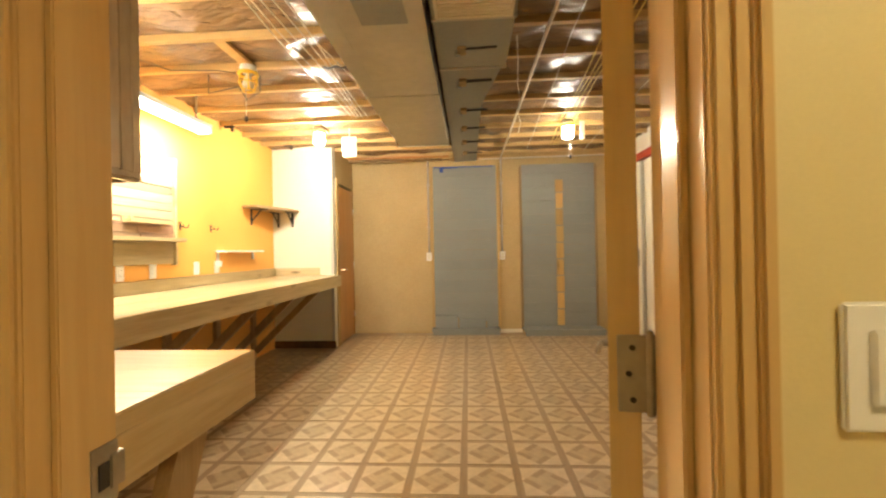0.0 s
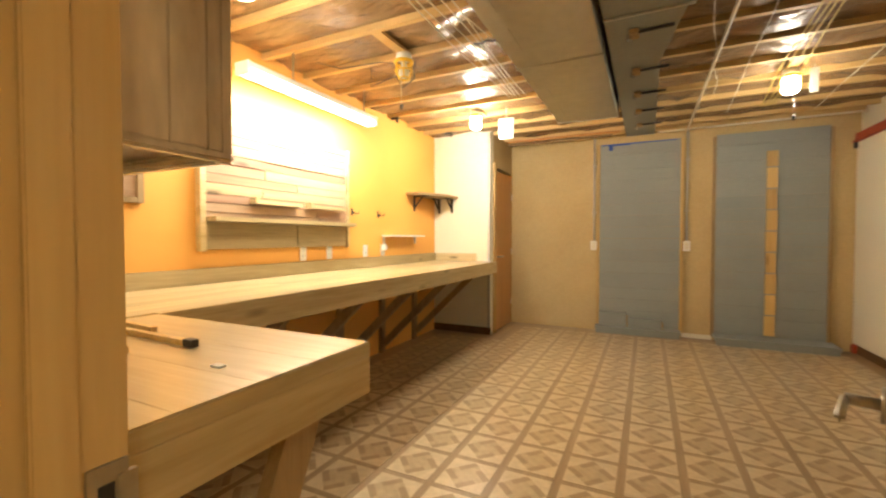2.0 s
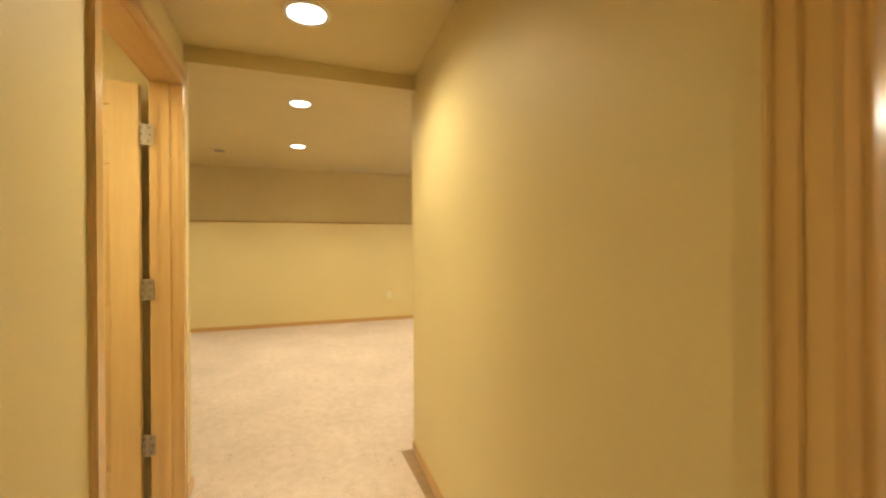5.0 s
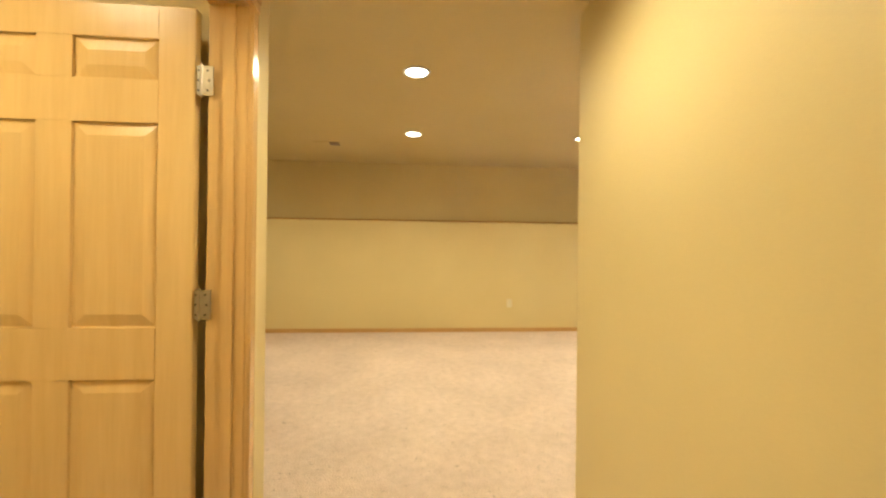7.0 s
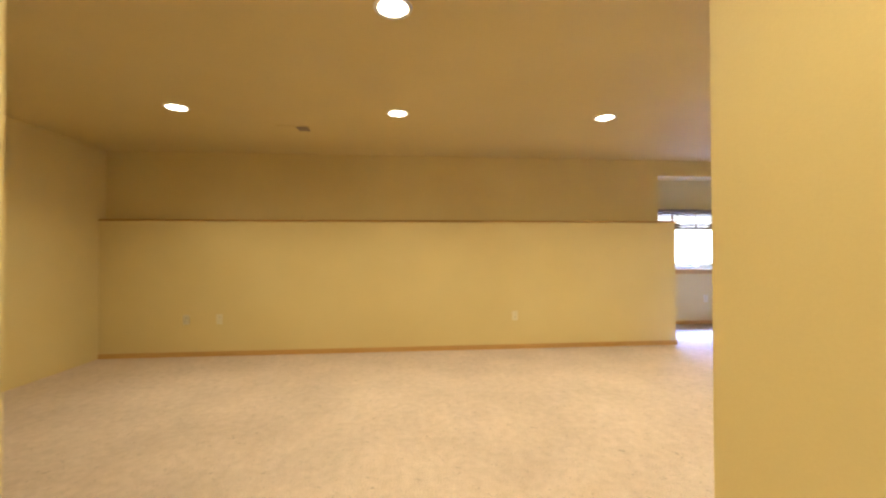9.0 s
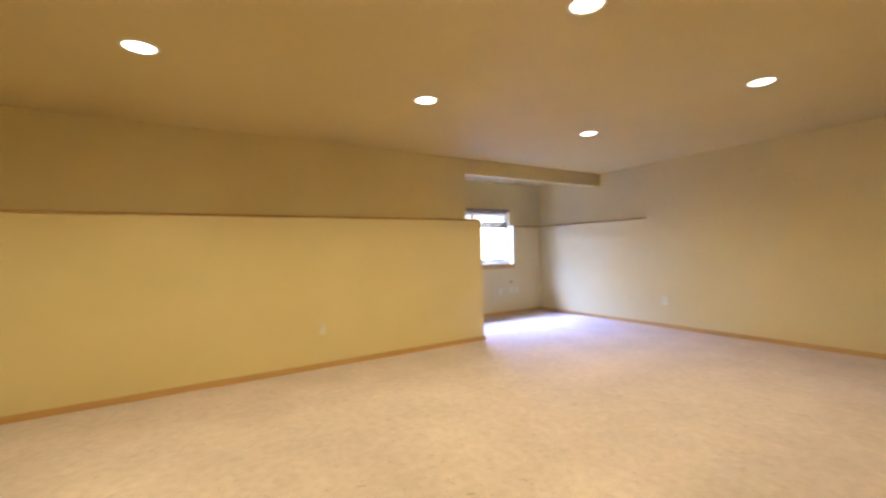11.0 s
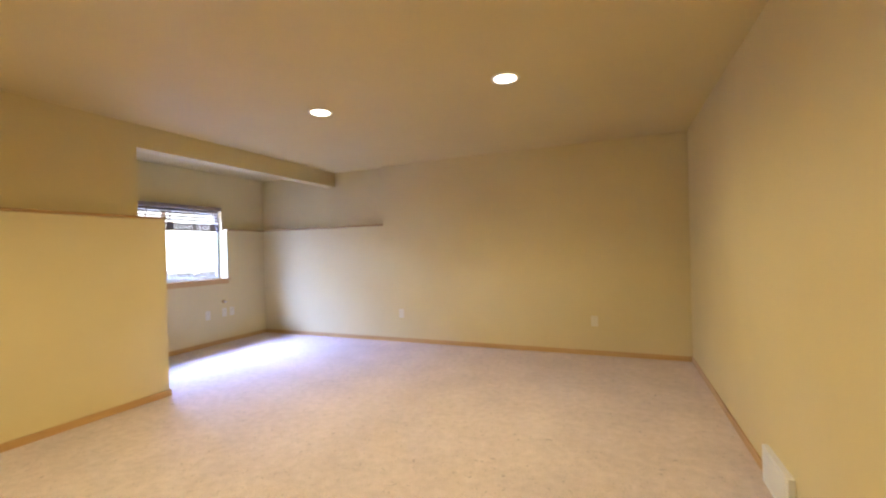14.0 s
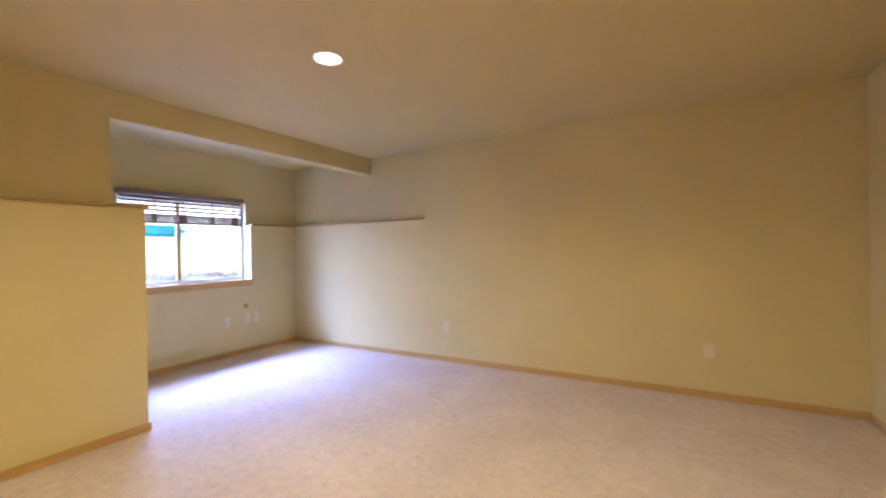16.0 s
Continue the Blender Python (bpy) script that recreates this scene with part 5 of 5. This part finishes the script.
for x0, x1, h in ((-0.44, -0.13, 0.16), (-0.09, 0.26, 0.10)):
    bx = thing("grey_box", ((x0 + x1) / 2, 5.97, 0.088), "blue-grey wooden offcut box on the plinth", "box", "boxes on the plinth")
    part_box("body", (x0, x1, 5.93, 6.01, 0.089, 0.088 + h), M_PANEL, bx, bevel=0.004)
    part_box("lid", (x0 - 0.004, x1 + 0.004, 5.925, 6.012, 0.088 + h, 0.1 + h), M_PANEL, bx, bevel=0.003)
    part_box("end_block", (x1 + 0.004, x1 + 0.02, 5.94, 6.0, 0.089, 0.07 + h), M_BRACE, bx, bevel=0.002)
tape = thing("blue_tape", (0, FAR_Y - 0.043, 2.37), "strip of blue masking tape along the panel top", "tape")
part_box("strip", (-0.44, 0.40, FAR_Y - 0.046, FAR_Y - 0.043, 2.345, 2.36), M_BLUE, tape)
part_box("flap", (-0.35, -0.30, FAR_Y - 0.048, FAR_Y - 0.044, 2.28, 2.35), M_BLUE, tape)
part_box("flap", (-0.30, -0.10, FAR_Y - 0.048, FAR_Y - 0.046, 2.335, 2.352), M_BLUE, tape)
for x in (-0.52, 0.515):
    c = thing("conduit_outlet", (x, FAR_Y, 1.09), "white outlet box on a vertical metal conduit", "outlet", "conduit outlets on the end wall")
    bm = bmesh.new()
    tube(bm, (x, FAR_Y - 0.02, 1.14), (x, FAR_Y - 0.02, 2.5), 0.011, 12)
    part("conduit", bm, M_CONDUIT, c, "galvanised conduit", True)
    part_box("box", (x - 0.038, x + 0.038, FAR_Y - 0.055, FAR_Y, 1.03, 1.15), M_WHITE, c, bevel=0.005)
    for z in (1.07, 1.11):
        part_box("socket", (x - 0.016, x + 0.016, FAR_Y - 0.058, FAR_Y - 0.054, z - 0.014, z + 0.014), M_ALMOND, c, bevel=0.002)
    for z in (1.5, 2.1):
        part_box("strap", (x - 0.024, x + 0.024, FAR_Y - 0.033, FAR_Y, z, z + 0.02), M_STEEL, c, bevel=0.002)

# red track, sliding door and storage shelves on the right
rt = thing("door_track", (RIGHT_X, 4, 2.2), "red steel sliding-door track on the wall", "rail")
part_box("channel", (RIGHT_X - 0.05, RIGHT_X, 2.3, FAR_Y, 2.16, 2.25), M_RED, rt, bevel=0.004)
part_box("lip", (RIGHT_X - 0.07, RIGHT_X - 0.05, 2.3, FAR_Y, 2.16, 2.18), M_RED, rt, bevel=0.003)
part_box("stop_block", (RIGHT_X - 0.06, RIGHT_X, FAR_Y - 0.03, FAR_Y - 0.002, 2.10, 2.16), M_BLACK, rt)
sd = thing("sliding_door", (RIGHT_X - 0.03, 5.5, 0.1), "off-white sliding door hung from a red track", "door")
part_box("leaf", (RIGHT_X - 0.035, RIGHT_X - 0.013, 5.0, 6.05, 0.10, 2.16), M_WHITEWALL, sd, bevel=0.003)
part_box("edge_strip", (RIGHT_X - 0.04, RIGHT_X - 0.012, 4.955, 4.998, 0.0, 2.15), M_DUCT, sd, bevel=0.003)
part_box("pull", (RIGHT_X - 0.05, RIGHT_X - 0.035, 5.05, 5.08, 0.95, 1.15), M_STEEL, sd, bevel=0.003)
part_box("floor_guide", (RIGHT_X - 0.05, RIGHT_X - 0.014, 5.99, 6.05, 0.0, 0.09), M_RED, sd, bevel=0.004)
for z, y0, y1 in ((1.96, 4.50, 4.72), (1.29, 4.50, 4.70), (1.0, 4.46, 4.74)):
    bb = thing("wall_bar", (RIGHT_X, (y0 + y1) / 2, z), "short dark metal bar fixed to the off-white wall", "bar", "bars on the workshop wall")
    part_box("bar", (RIGHT_X - 0.022, RIGHT_X - 0.014, y0, y1, z - 0.012, z + 0.012), M_STEEL, bb, bevel=0.003)
    for y in (y0 + 0.02, y1 - 0.03):
        part_box("standoff", (RIGHT_X - 0.015, RIGHT_X, y, y + 0.012, z - 0.006, z + 0.006), M_STEEL, bb)
vb = thing("wall_bar", (RIGHT_X, 4.38, 1.65), "upright dark slotted rail fixed to the off-white wall", "rail")
part_box("rail", (RIGHT_X - 0.014, RIGHT_X, 4.37, 4.395, 1.45, 1.86), M_STEEL, vb, bevel=0.002)
for k in range(6):
    part_box("slot", (RIGHT_X - 0.0155, RIGHT_X - 0.0135, 4.378, 4.387, 1.48 + k * 0.062, 1.51 + k * 0.062), M_BLACK, vb)
tagged(setting("trim_recess", [(RIGHT_X - 0.012, RIGHT_X, 4.025, 4.09, 0, 2.14)], M_WHITEWALL, "off-white trim board beside the storage recess", "trim"))
ss = thing("storage_shelf", (RIGHT_X + 0.3, 3.5, 0), "pale wooden storage shelves in a dark recess", "shelf")
for z in (0.30, 0.73, 1.35, 1.77):
    part_box("shelf_board", (RIGHT_X + 0.05, RIGHT_X + 0.6, 2.21, 4.01, z, z + 0.05), M_BENCH_Y, ss, bevel=0.004)
for y in (2.21, 3.05, 3.96):
    part_box("upright", (RIGHT_X + 0.55, RIGHT_X + 0.6, y, y + 0.04, 0, 2.1), M_BRACE, ss)
for y, z, s in ((3.42, 1.40, 0.06), (3.5, 0.78, 0.09), (3.75, 0.78, 0.07)):
    jr = thing("storage_jar", (RIGHT_X + 0.3, y, z), "jar coloured near-black as recess shade on a storage shelf", "jar")
    bm = bmesh.new()
    lathe(bm, [(s * 0.8, 0), (s, 0.02), (s, 0.14), (s * 0.7, 0.17)], (RIGHT_X + 0.3, y, z), 16)
    part("body", bm, M_DARK, jr, "", True)
    bm = bmesh.new()
    lathe(bm, [(s * 0.72, 0.17), (s * 0.72, 0.195)], (RIGHT_X + 0.3, y, z), 16)
    part("lid", bm, M_STEEL, jr)

# ---- vinyl floor squares ----
floor_ws = bpy.data.objects["floor_workshop"]
PX, PY = 0.277, 0.288
me = bpy.data.meshes.new("tile")
bm = bmesh.new()
hx, hy = PX / 2 - 0.020, PY / 2 - 0.016
prism(bm, [(-hx, -hy), (hx, -hy), (hx, hy), (-hx, hy)], 0.0, 0.0022)
bmesh.ops.recalc_face_normals(bm, faces=bm.faces)
bm.to_mesh(me)
bm.free()
me.materials.append(M_TILE)
for i in range(-9, 8):
    for j in range(-6, 13):
        x, y = -0.01 + (i + 0.5) * PX, 2.377 + (j + 0.5) * PY
        if x - hx < ORANGE_X or x + hx > RIGHT_X or y - hy < 0.64 or y + hy > FAR_Y or (x < STUB_X + hx and y > STUB_Y - hy):
            continue
        ob = new("tile", me)
        ob.parent = floor_ws
        ob.location = (x, y, 0.0)
        ob.rotation_euler = (0, 0, math.pi * ((i + j) % 2))
